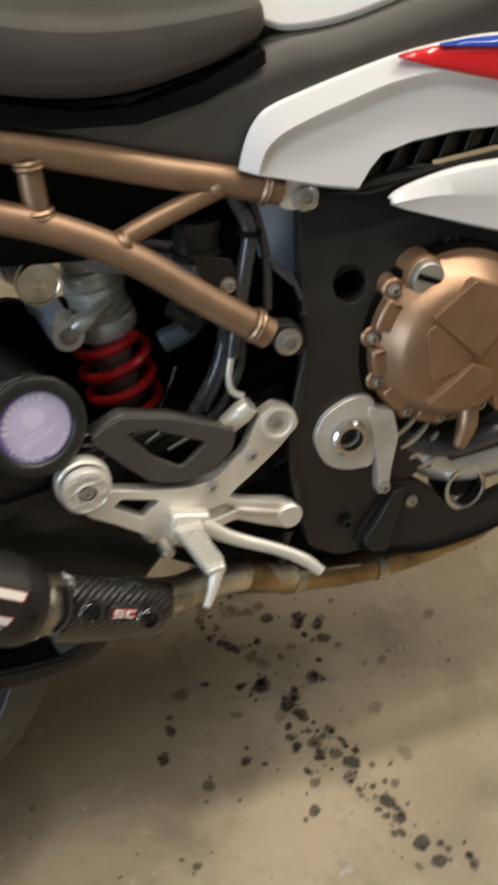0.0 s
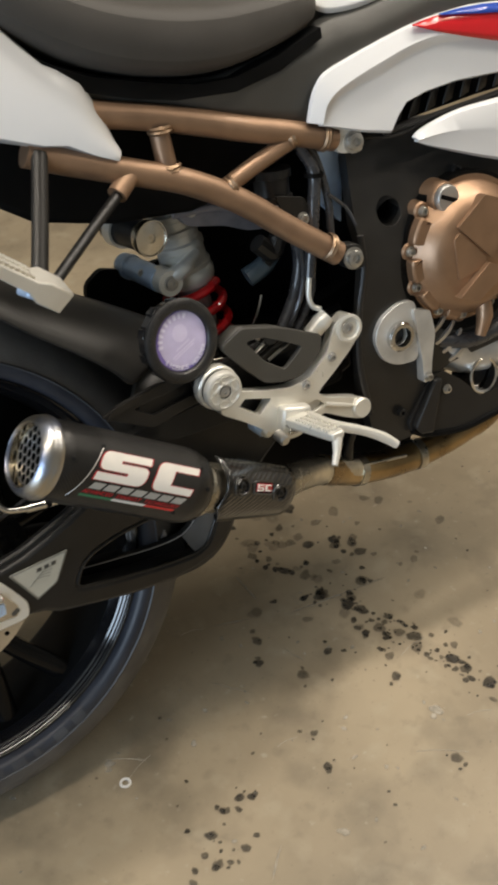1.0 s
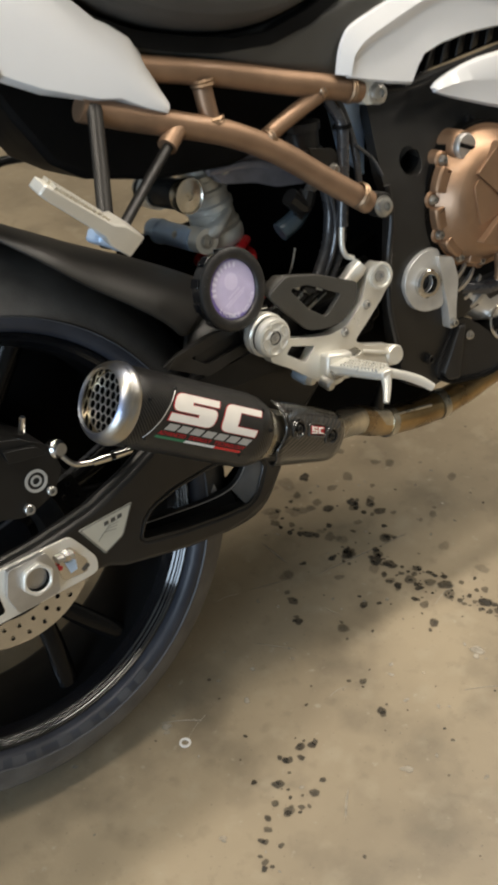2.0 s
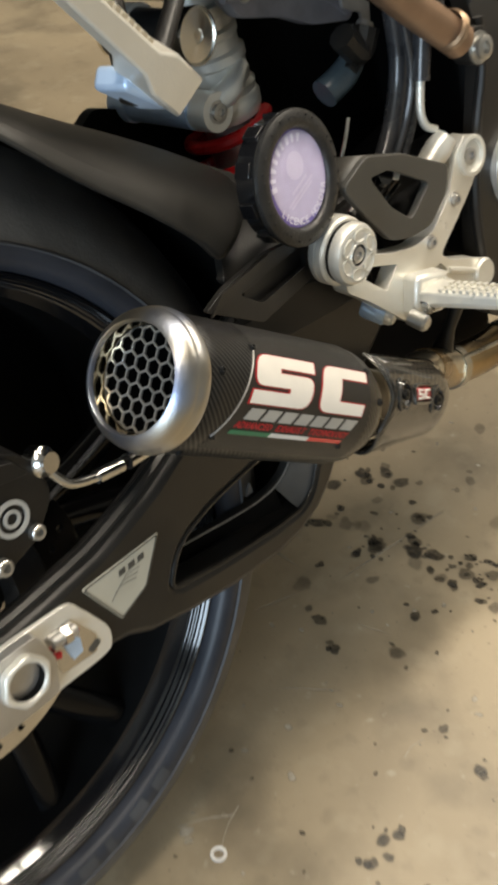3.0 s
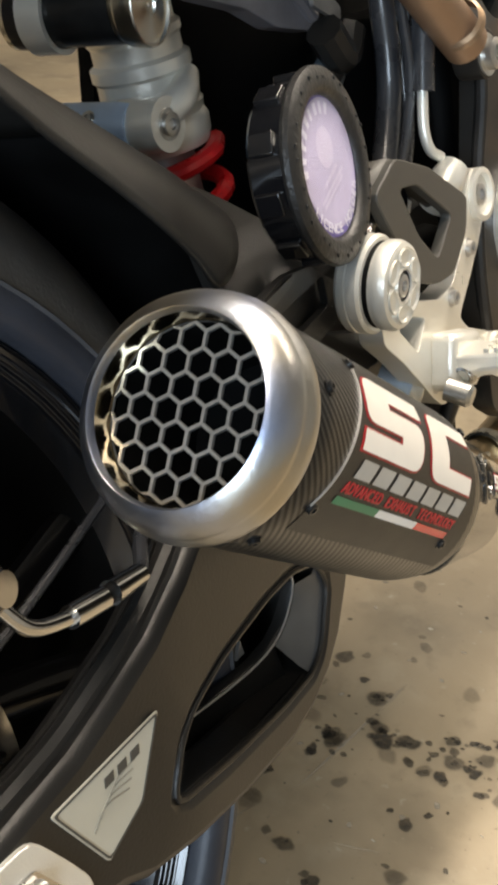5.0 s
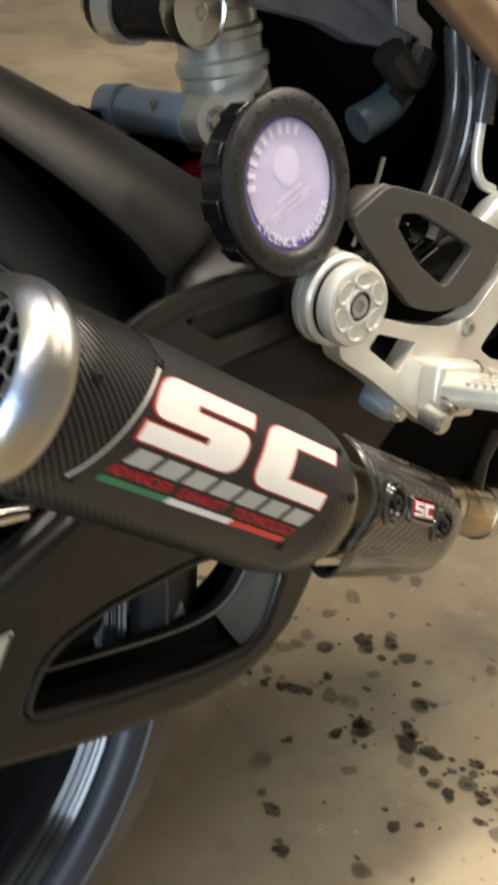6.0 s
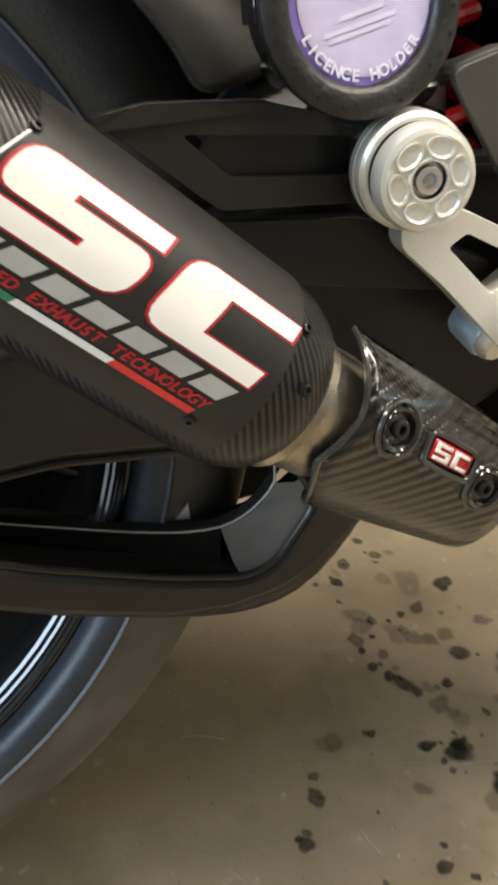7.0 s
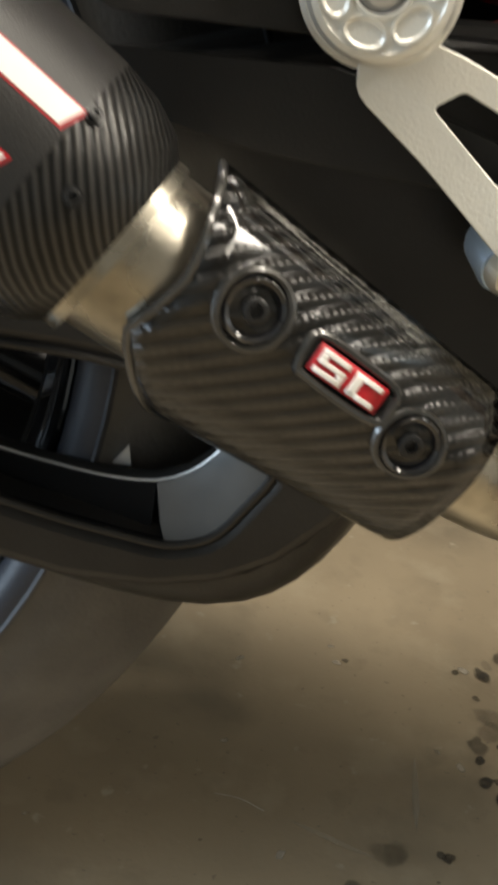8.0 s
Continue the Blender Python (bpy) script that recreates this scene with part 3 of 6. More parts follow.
def wheel():
    a, u, v = axes(AXLE)
    at = lambda s, r, deg: HUB + a * s + r * (-u * math.cos(radians(deg)) + v * math.sin(radians(deg)))
    half = [(-0.070, 0.2165), (-0.077, 0.2175), (-0.0815, 0.2205), (-0.0835, 0.2250), (-0.0838, 0.2290), (-0.0828, 0.2325)]
    tread = [(-0.0822, 0.2332), (-0.076, 0.248), (-0.063, 0.2645), (-0.045, 0.2790), (-0.024, 0.2885), (0, 0.292)]
    tyre = part("tyre", lathe(tread + [(-s, r) for s, r in tread[-2::-1]], HUB, AXLE, 96), M_TYRE, bike, "worn black tyre tread")
    part("sidewall", lathe(half, HUB, AXLE, 96), M_WALL, tyre, "grey-blue dusty tyre sidewall")
    part("sidewall", lathe([(-s, r) for s, r in half], HUB, AXLE, 96), M_WALL, tyre)
    part("bead_line", lathe([(-0.0832, 0.2312), (-0.0845, 0.2325), (-0.0826, 0.2338)], HUB, AXLE, 96), M_WORN, tyre)
    def mark(d0, d1, r0, r1):
        rows = []
        for i in range(4):
            r = r0 + (r1 - r0) * i / 3
            s = -0.0818 - 0.0026 * math.sin(min(1, (r - 0.2190) / 0.010) * math.pi / 2)
            rows.append([at(s, r, d0 + (d1 - d0) * j / 3) for j in range(4)])
        part("raised_mark", skin(rows), M_WORN, tyre)
    side = 1 if at(0, 1, 90).x > HUB.x else -1
    for k in range(9):
        mark(side * (-30 + 6.6 * k), side * (-30 + 6.6 * k + (4.0 if k % 3 else 1.8)), 0.2200, 0.2295)
    # the lip steps down to the barrel in fine turned ridges
    lip = [(-0.068, 0.2175), (-0.0725, 0.2155)] + [(-0.0720 + 0.022 * i / 40, 0.2128 - 0.0118 * i / 40 + (0.00042 * math.sin(i * 0.9) if 4 < i < 20 else 0)) for i in range(41)]
    rim = part("rim", lathe(lip, HUB, AXLE, 96), M_GLOSS, bike, "gloss black wheel rim")
    part("rim_line", lathe([(-0.0718, 0.2147), (-0.0732, 0.2134), (-0.0716, 0.2122)], HUB, AXLE, 96), M_GLOSS, rim)
    part("barrel", lathe([(-0.050, 0.2010), (-0.040, 0.1975), (0.045, 0.1975), (0.067, 0.2085), (0.0725, 0.2130), (0.068, 0.2175)], HUB, AXLE, 96), M_BLACK, rim)
    part("sprocket", lathe([(0.060, 0.0), (0.060, 0.098), (0.066, 0.098), (0.066, 0.0)], HUB, AXLE, 64), M_DARKBOLT, rim)
    part("cush_drive", lathe([(0.030, 0.0), (0.030, 0.112), (0.058, 0.118), (0.058, 0.0)], HUB, AXLE, 48), M_BLACK, rim)
    part("hub", lathe([(-0.07, 0.0), (-0.07, 0.036), (-0.05, 0.05), (0.05, 0.05), (0.07, 0.036), (0.07, 0)], HUB, AXLE, 32), M_GLOSS, rim)
    for k in range(5):
        for da in (-11, 11):
            part("spoke", tube([at(-0.015, 0.042, 72 * k + 20), at(-0.028, 0.12, 72 * k + 20 + da * 0.5), at(-0.036, 0.203, 72 * k + 20 + da)], [0.016, 0.011, 0.012], 10, 5, flat=0.7), M_RIMBLACK, rim)
    holes = []
    for k in range(32):
        an = 2 * math.pi * k / 32
        for r, o in ((0.093, 0.0), (0.082, 0.1)):
            holes.append(circle2(r * math.cos(an + o), r * math.sin(an + o), 0.0028, 8))
    bm = plate(circle2(0, 0, 0.102, 72), -0.002, 0.002, [circle2(0, 0, 0.073, 48)] + holes)
    to = Matrix.Translation(HUB - a * 0.074) @ Matrix((v, a, u)).transposed().to_4x4()
    bmesh.ops.transform(bm, matrix=to, verts=bm.verts)
    disc = part("brake_disc", bm, M_STEEL, bike, "drilled steel rear brake disc")
    part("disc_carrier", lathe([(-0.073, 0.0745), (-0.077, 0.072), (-0.077, 0.05), (-0.066, 0.045)], HUB, AXLE, 48), M_DARKBOLT, disc)


wheel()


def swingarm():
    top = [(-0.075, 0.345), (-0.02, 0.345), (0.016, 0.346), (0.041, 0.349), (0.081, 0.355), (0.106, 0.363), (0.131, 0.372), (0.16, 0.381), (0.20, 0.40), (0.25, 0.425), (0.31, 0.44), (0.40, 0.446), (0.50, 0.45)]
    low = [(0.50, 0.385), (0.42, 0.36), (0.37, 0.325), (0.340, 0.298), (0.322, 0.273), (0.304, 0.2565), (0.285, 0.2475), (0.260, 0.2435), (0.230, 0.2455), (0.180, 0.258), (0.135, 0.273), (0.10, 0.282), (0.085, 0.290), (0.066, 0.294), (0.029, 0.294), (-0.014, 0.290), (-0.075, 0.284)]
    cut = rounded([(0.123, 0.300), (0.133, 0.318), (0.147, 0.3265), (0.178, 0.3300), (0.227, 0.3275), (0.259, 0.3225), (0.288, 0.311), (0.300, 0.292), (0.2810, 0.265), (0.266, 0.2605), (0.228, 0.268), (0.172, 0.2835)], 0.008, 3)
    bend = lambda x, z: 0.2 * max(0.0, x - 0.13) - 0.14 * max(0.0, x - 0.33)
    arm = part("swingarm", plate(top + low, -0.134, -0.108, [cut], shape=bend), M_FRAME, bike, "matte dark grey cast swingarm", bevel=0.005)
    # inside the cutout: a trough with its shade painted black, up to a thin web, and an end wall painted lighter as if
    # lit
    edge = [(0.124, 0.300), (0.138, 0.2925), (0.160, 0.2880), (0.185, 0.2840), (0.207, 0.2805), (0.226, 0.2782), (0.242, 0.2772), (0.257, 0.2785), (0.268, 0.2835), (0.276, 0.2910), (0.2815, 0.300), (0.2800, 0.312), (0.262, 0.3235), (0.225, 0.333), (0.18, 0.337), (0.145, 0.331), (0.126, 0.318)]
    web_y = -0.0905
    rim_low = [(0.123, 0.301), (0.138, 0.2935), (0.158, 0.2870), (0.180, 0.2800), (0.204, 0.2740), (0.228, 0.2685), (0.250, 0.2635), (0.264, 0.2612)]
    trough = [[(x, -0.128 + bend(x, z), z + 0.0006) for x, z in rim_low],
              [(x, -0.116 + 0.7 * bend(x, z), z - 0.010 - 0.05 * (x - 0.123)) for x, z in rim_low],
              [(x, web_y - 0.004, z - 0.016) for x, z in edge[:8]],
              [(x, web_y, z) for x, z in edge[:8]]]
    # same metal as the arm; the self-shadow is put into near-black
    part("trough", skin(trough), M_BLACK, arm, "trough along the cutout, painted black for its own shade")
    # end wall takes the lit frame grey instead of the arm's own
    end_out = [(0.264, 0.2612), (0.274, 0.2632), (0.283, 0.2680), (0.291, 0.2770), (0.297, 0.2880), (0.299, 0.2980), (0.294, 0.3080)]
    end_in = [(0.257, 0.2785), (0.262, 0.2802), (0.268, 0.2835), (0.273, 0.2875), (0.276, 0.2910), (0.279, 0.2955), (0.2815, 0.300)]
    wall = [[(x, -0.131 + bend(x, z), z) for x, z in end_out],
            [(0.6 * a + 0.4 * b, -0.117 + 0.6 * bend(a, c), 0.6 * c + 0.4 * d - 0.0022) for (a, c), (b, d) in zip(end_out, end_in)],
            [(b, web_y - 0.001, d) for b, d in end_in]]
    part("end_wall", skin(wall), M_BOWL, arm, "sloping end wall of the cutout, painted lighter as if lit")
    web = edge[:12]
    back = [(0.205 + (x - 0.205) * 0.985, 0.305 + (z - 0.305) * 0.96) for x, z in web]
    part("web_edge", skin([[(x, web_y, z) for x, z in web], [(x, web_y + 0.0012, z + 0.0012) for x, z in web], [(x, web_y + 0.006, z + 0.0010) for x, z in back]]), M_FRAME, arm, "thin worn web edge")
    part("web_line", tube([(x, web_y, z + 0.0004) for x, z in web], 0.0006, 6, 2), M_ALUD, arm)
    part("web_rib", plate([(0.2385, 0.2790), (0.2455, 0.2790), (0.2440, 0.2870)], web_y + 0.010, web_y + 0.012), M_ALUD, arm, "small bare triangular gusset")
    rim = [(x, -0.1325 + bend(x, z), z) for x, z in cut]
    part("cutout_edge", tube(rim + [rim[0]], 0.0016, 8, 1), M_FRAME, arm)
    # rounded belly under the cutout
    bel = [(0.150, 0.268), (0.180, 0.258), (0.205, 0.2505), (0.230, 0.2455), (0.260, 0.2415), (0.285, 0.2440), (0.304, 0.2530), (0.322, 0.270), (0.338, 0.294)]
    drop = [0.0, 0.004, 0.010, 0.015, 0.019, 0.020, 0.018, 0.014, 0.008]
    ring = lambda k, y, back_: [(x + 0.6 * k * d, y + bend(x, z), z - k * d + back_) for (x, z), d in zip(bel, drop)]
    part("belly", skin([ring(0, -0.130, 0.003), ring(0.45, -0.122, 0), ring(0.85, -0.106, 0), ring(1.0, -0.090, 0), ring(0.7, -0.074, 0.006), ring(0, -0.070, 0.02)]), M_FRAME, arm, subsurf=1)
    spine = [(x, -0.121 + bend(x, z), z - 0.001) for x, z in top]
    part("spine_rib", tube(spine, 0.0055, 10, 3), M_FRAME, arm)
    part("spine_rib", tube([(x, y - 0.008, z - 0.008) for x, y, z in spine[:8]], 0.003, 8, 3), M_FRAME, arm)
    # far arm deepened in near-black, painting shade where gaps would show the floor
    part("far_arm", plate([(-0.07, 0.345), (-0.02, 0.345), (0.05, 0.300), (0.12, 0.286), (0.20, 0.288), (0.28, 0.32), (0.36, 0.40), (0.45, 0.44), (0.45, 0.37), (0.39, 0.30), (0.350, 0.215), (0.335, 0.200), (0.25, 0.18), (0.10, 0.19), (0.0, 0.24), (-0.07, 0.28)], 0.095, 0.115), M_BLACK, arm, bevel=0.004)
    part("cross_brace", box((0.43, MIDDLE, 0.405), (0.10, 0.14, 0.055)), M_BLACK, arm, bevel=0.01)
    # silver axle carrier with its adjuster and hollow axle
    car = part("axle_carrier", plate(rounded([(-0.075, 0.346), (-0.02, 0.344), (0.034, 0.344), (0.053, 0.3435), (0.064, 0.326), (0.0735, 0.309), (0.071, 0.295), (0.060, 0.2935), (-0.075, 0.293)], 0.006, 3), -0.1365, -0.131), M_ALU, bike, "bright machined aluminium axle carrier", bevel=0.0012)
    # no opening is cut: a flat black patch paints the pocket's shade
    part("carrier_shade_patch", plate(rounded([(-0.068, 0.340), (-0.030, 0.340), (-0.028, 0.302), (-0.068, 0.302)], 0.004, 3), -0.1369, -0.1363), M_BLACK, car, "black patch painted for the shade in a pocket beside the axle")
    part("carrier_pocket", plate(rounded([(0.030, 0.333), (0.050, 0.334), (0.063, 0.312), (0.060, 0.301), (0.034, 0.303)], 0.003, 3), -0.1371, -0.1365), M_STEEL, car, "bright milled pocket")
    part("adjuster_block", plate(rounded([(-0.016, 0.344), (0.024, 0.344), (0.031, 0.322), (0.026, 0.299), (-0.018, 0.298), (-0.024, 0.320)], 0.004, 3), -0.1435, -0.1365), M_ALUD, car, "grey cast axle block", bevel=0.0015)
    ax, az = 0.0075, 0.3245
    hexo = [(ax + 0.0175 * math.cos(math.pi * k / 3 + 0.2), az + 0.0175 * math.sin(math.pi * k / 3 + 0.2)) for k in range(6)]
    nut = part("axle_nut", plate(rounded(hexo, 0.004, 3), -0.150, -0.1435, [circle2(ax, az, 0.0118, 28)]), M_ALU, car, "pale alloy hexagon axle nut", bevel=0.0015)
    # hollow axle lined near-black, so its inner shade is in the colour
    part("axle_bore", lathe([(0, 0.0120), (0.004, 0.0112), (0.03, 0.0107), (0.03, 0)], (ax, -0.149, az), (0, 1, 0), 28), M_BLACK, nut)
    part("adjuster_screw", tube([(0.033, -0.1395, 0.3285), (0.050, -0.1395, 0.3270)], 0.0036, 12), M_ALUD, car)
    part("lock_nut", lathe([(0, 0.002), (0, 0.0055), (0.005, 0.0055), (0.005, 0.002)], (0.040, -0.1395, 0.3280), (1, 0, -0.1), 6), M_STEEL, car)
    for x, z in ((0.0485, 0.3270), (0.0335, 0.3200)):
        part("paint_mark", box((x, -0.1405, z), (0.0040, 0.0030, 0.0036), pose(0, 0, 0, 0, 20, 0)), M_DECALRED, car, "red paint mark")
    part("adjuster_wedge", plate([(0.040, 0.3215), (0.051, 0.3190), (0.050, 0.3095), (0.043, 0.3085)], -0.1392, -0.1370), M_PALE, car, "pale blue adjuster wedge")
    part("slot", plate(rounded([(0.056, 0.302), (0.064, 0.306), (0.062, 0.310), (0.054, 0.306)], 0.0015, 2), -0.1376, -0.137), M_INK, car)
    # beige sticker with a dark edge; its writing as plain bars
    shift = lambda pts, k=1.0: [(0.0935 + (x - 0.0935) * k, 0.330 + (z - 0.330) * k) for x, z in pts]
    out = [(0.0635, 0.3435), (0.1245, 0.3455), (0.1065, 0.3165), (0.0835, 0.3070)]
    st = part("sticker", plate(rounded(out, 0.002, 2), -0.1348, -0.134), M_STICK, arm, "beige warning sticker with dark border")
    part("sticker_border", plate(rounded(shift(out, 0.97), 0.002, 2), -0.1352, -0.1348, [rounded(shift(out, 0.93), 0.002, 2)]), M_INK, st)
    for k in range(3):
        part("sticker_bar", plate([(0.0905 + 0.0075 * k, 0.3392 + 0.0003 * k), (0.0955 + 0.0075 * k, 0.3395 + 0.0003 * k), (0.0948 + 0.0075 * k, 0.3357 + 0.0003 * k), (0.0898 + 0.0075 * k, 0.3354 + 0.0003 * k)], -0.1352, -0.1348), M_INK, st)
    for k in range(4):
        part("sticker_bar", tube([(0.080 + 0.004 * k, -0.1350, 0.323 + 0.003 * k), (0.088 + 0.003 * k, -0.1350, 0.329 + 0.002 * k), (0.101 + 0.002 * k, -0.1350, 0.327 + 0.003 * k)], 0.00032, 6, 3), M_FAINTINK, st)


swingarm()


def caliper():
    body = part("brake_caliper", plate(rounded([(-0.03, 0.455), (0.0, 0.463), (0.034, 0.455), (0.062, 0.437), (0.070, 0.408), (0.052, 0.386), (0.022, 0.377), (-0.025, 0.395)], 0.008, 3), -0.128, -0.07), M_DARKC, bike, "dark two-piece rear brake caliper", bevel=0.005)
    part("caliper_rib", plate(rounded([(0.018, 0.45), (0.05, 0.442), (0.058, 0.43), (0.02, 0.437)], 0.003, 2), -0.134, -0.127), M_DARKC, body, bevel=0.002)
    part("round_emblem", lathe([(0, 0.0085), (-0.001, 0.0085), (-0.001, 0.0112), (0, 0.0112)], (0.041, -0.1285, 0.408), (0, 1, 0), 32), M_DECALGREY, body, "pale ring emblem")
    part("round_emblem", lathe([(0, 0.0035), (-0.001, 0.0035), (-0.001, 0.0055), (0, 0.0055)], (0.041, -0.1285, 0.408), (0, 1, 0), 24), M_DECALGREY, body)
    bolt(body, (0.026, -0.126, 0.385), (0, -1, 0.1), 0.005, 0.008)
    bolt(body, (0.052, -0.126, 0.392), (0, -1, 0.1), 0.0045, 0.007)
    part("banjo_bolt", lathe([(0, 0), (0, 0.009), (0.008, 0.009), (0.010, 0.007), (0.014, 0.006), (0.014, 0)], (0.068, -0.122, 0.428), (0.2, -1, 0.1), 18), M_STEEL, body)
    part("bleed_nipple", tube([(0.046, -0.115, 0.452), (0.050, -0.12, 0.468)], [0.004, 0.0025], 10), M_STEEL, body)
    hose = part("brake_hose", tube([(0.072, -0.128, 0.420), (0.080, -0.131, 0.408), (0.098, -0.130, 0.401), (0.112, -0.128, 0.398)], 0.003, 12), M_STEEL, bike, "braided steel rear brake hose")
    part("hose_ferrule", tube([(0.098, -0.130, 0.401), (0.117, -0.128, 0.397)], 0.0045, 12), M_STEEL, hose)
    part("hose_ferrule", tube([(0.122, -0.127, 0.396), (0.142, -0.124, 0.392)], [0.005, 0.0042], 12), M_STEEL, hose)
    part("hose_end", tube([(0.117, -0.128, 0.397), (0.122, -0.127, 0.396)], 0.0038, 12), M_BLACK, hose)
    part("hose_run", tube([(0.142, -0.124, 0.392), (0.18, -0.10, 0.395), (0.26, -0.09, 0.41), (0.36, -0.09, 0.42)], 0.003, 10), M_HOSE, hose)
    part("sensor_wire", tube([(-0.02, -0.10, 0.36), (0.03, -0.10, 0.372), (0.10, -0.10, 0.392), (0.20, -0.09, 0.42)], 0.002, 8), M_HOSE, bike)


caliper()


def hugger():
    lo = [(0.060, 0.652), (0.083, 0.622), (0.112, 0.595), (0.148, 0.556), (0.181, 0.529), (0.207, 0.504), (0.224, 0.486), (0.230, 0.470)]
    up = [(0.066, 0.648), (0.100, 0.626), (0.132, 0.606), (0.165, 0.584), (0.200, 0.563), (0.235, 0.542), (0.272, 0.518), (0.310, 0.490)]
    n = len(up)
    rows = []
    # from the near lower edge over the ridge to the far side
    for y, k, lift in ((-0.115, 0, 0), (-0.112, 0.25, 0.002), (-0.094, 0.62, 0.003), (-0.065, 0.90, 0.002), (-0.045, 1.0, 0), (-0.01, 1.0, -0.004), (0.05, 0.95, -0.008), (0.085, 0.7, -0.006), (0.096, 0, 0), (0.096, -1.0, -0.01), (0.096, -2.2, -0.02)):
        rows.append([(lo[i][0] + (up[i][0] - lo[i][0]) * k, y * (0.62 + 0.38 * min(1, i / 2)), lo[i][1] + (up[i][1] - lo[i][1]) * k + lift) for i in range(n)])
    h = part("rear_hugger", skin(rows), M_HUGGER, bike, "matte black rear mudguard over the wheel", subsurf=2, thick=0.003)
    lean_in = lambda x, z: 0.062 * min(1, max(0, (z - 0.462) / 0.042))
    side = rounded([(0.264, 0.486), (0.272, 0.499), (0.284, 0.508), (0.300, 0.497), (0.308, 0.480), (0.312, 0.462), (0.285, 0.456), (0.255, 0.454), (0.234, 0.455), (0.230, 0.460), (0.243, 0.470)], 0.005, 3)
    part("hugger_wing", plate(side, -0.116, -0.109, shape=lean_in), M_HUGGER, h, bevel=0.002)
    # added near-black arch: paints the wedge of shade under the hugger
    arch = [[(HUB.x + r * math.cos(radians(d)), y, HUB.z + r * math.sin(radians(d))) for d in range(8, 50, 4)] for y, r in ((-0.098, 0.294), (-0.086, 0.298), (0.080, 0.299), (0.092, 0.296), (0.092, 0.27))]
    part("hugger_shade_sheet", skin(arch), M_BLACK, h, thick=0.002)
    tilt = lambda x, z: 0.22 * max(0, x - 0.185)
    loop = rounded([(0.184, 0.4685), (0.204, 0.4735), (0.247, 0.4745), (0.272, 0.470), (0.300, 0.455), (0.300, 0.436), (0.235, 0.435), (0.205, 0.455)], 0.003, 2)
    part("guard_bracket", plate(loop, -0.152, -0.148, [rounded([(0.218, 0.4625), (0.288, 0.4610), (0.290, 0.4465), (0.238, 0.4470)], 0.003, 2)], shape=tilt), M_SATIN, h, "thin black bracket with a slot", bevel=0.0010)
    part("bracket_back", plate(rounded([(0.231, 0.4655), (0.292, 0.4640), (0.294, 0.4440), (0.228, 0.4440), (0.226, 0.4530)], 0.002, 2), -0.1462, -0.1440, shape=tilt), M_SATIN, h)
    part("bracket_rib", plate(rounded([(0.186, 0.464), (0.250, 0.4705), (0.252, 0.4735), (0.200, 0.4725)], 0.002, 2), -0.1535, -0.152, shape=tilt), M_FRAME, h)
    # the guard's lower part is added fill for the shade behind the spokes
    part("chain_guard", plate(rounded([(0.02, 0.425), (0.05, 0.490), (0.13, 0.475), (0.25, 0.445), (0.34, 0.455), (0.345, 0.36), (0.31, 0.285), (0.15, 0.272), (0.02, 0.320)], 0.01, 3), 0.075, 0.092), M_BLACK, h, "black chain guard beyond the wheel, extended downwards as painted shade", bevel=0.002)
    part("lower_guard", plate(rounded([(0.205, 0.425), (0.30, 0.428), (0.36, 0.41), (0.36, 0.396), (0.28, 0.40), (0.22, 0.41)], 0.004, 2), -0.118, -0.108), M_SATIN, h, bevel=0.002)


hugger()

# ---- silencer ----
MUF_C, MUF_A = Vector((0.0936, -0.1975, 0.4872)), Vector((1, 0.1092, -0.7022)).normalized()
MUF_U = (Vector((0, -1, 0)) - MUF_A * MUF_A.dot(Vector((0, -1, 0)))).normalized()
MUF_W = MUF_A.cross(MUF_U)
MUF_R = 0.0362


def on_muffler(s, deg, r):
    a = radians(deg)
    return MUF_C + MUF_A * s + r * (MUF_U * math.cos(a) + MUF_W * math.sin(a))


def wrap(poly, r, name, mat, parent, label=""):
    """A polygon in (metres along, degrees round), wrapped onto the silencer."""
    bm = bmesh.new()
    f = bm.faces.new([bm.verts.new((s, d / 1000, 0)) for s, d in poly])
    f.normal_update()
    bmesh.ops.triangulate(bm, faces=[f])
    lo, hi = min(d for s, d in poly), max(d for s, d in poly)
    d = math.floor(lo / 6) * 6 + 6
    while d < hi:
        bmesh.ops.bisect_plane(bm, geom=list(bm.verts) + list(bm.edges) + list(bm.faces), plane_co=(0, d / 1000, 0), plane_no=(0, 1, 0))
        d += 6
    for v in bm.verts:
        v.co = on_muffler(v.co.x, v.co.y * 1000, r)
    ob = part(name, bm, mat, parent, label)
    return ob


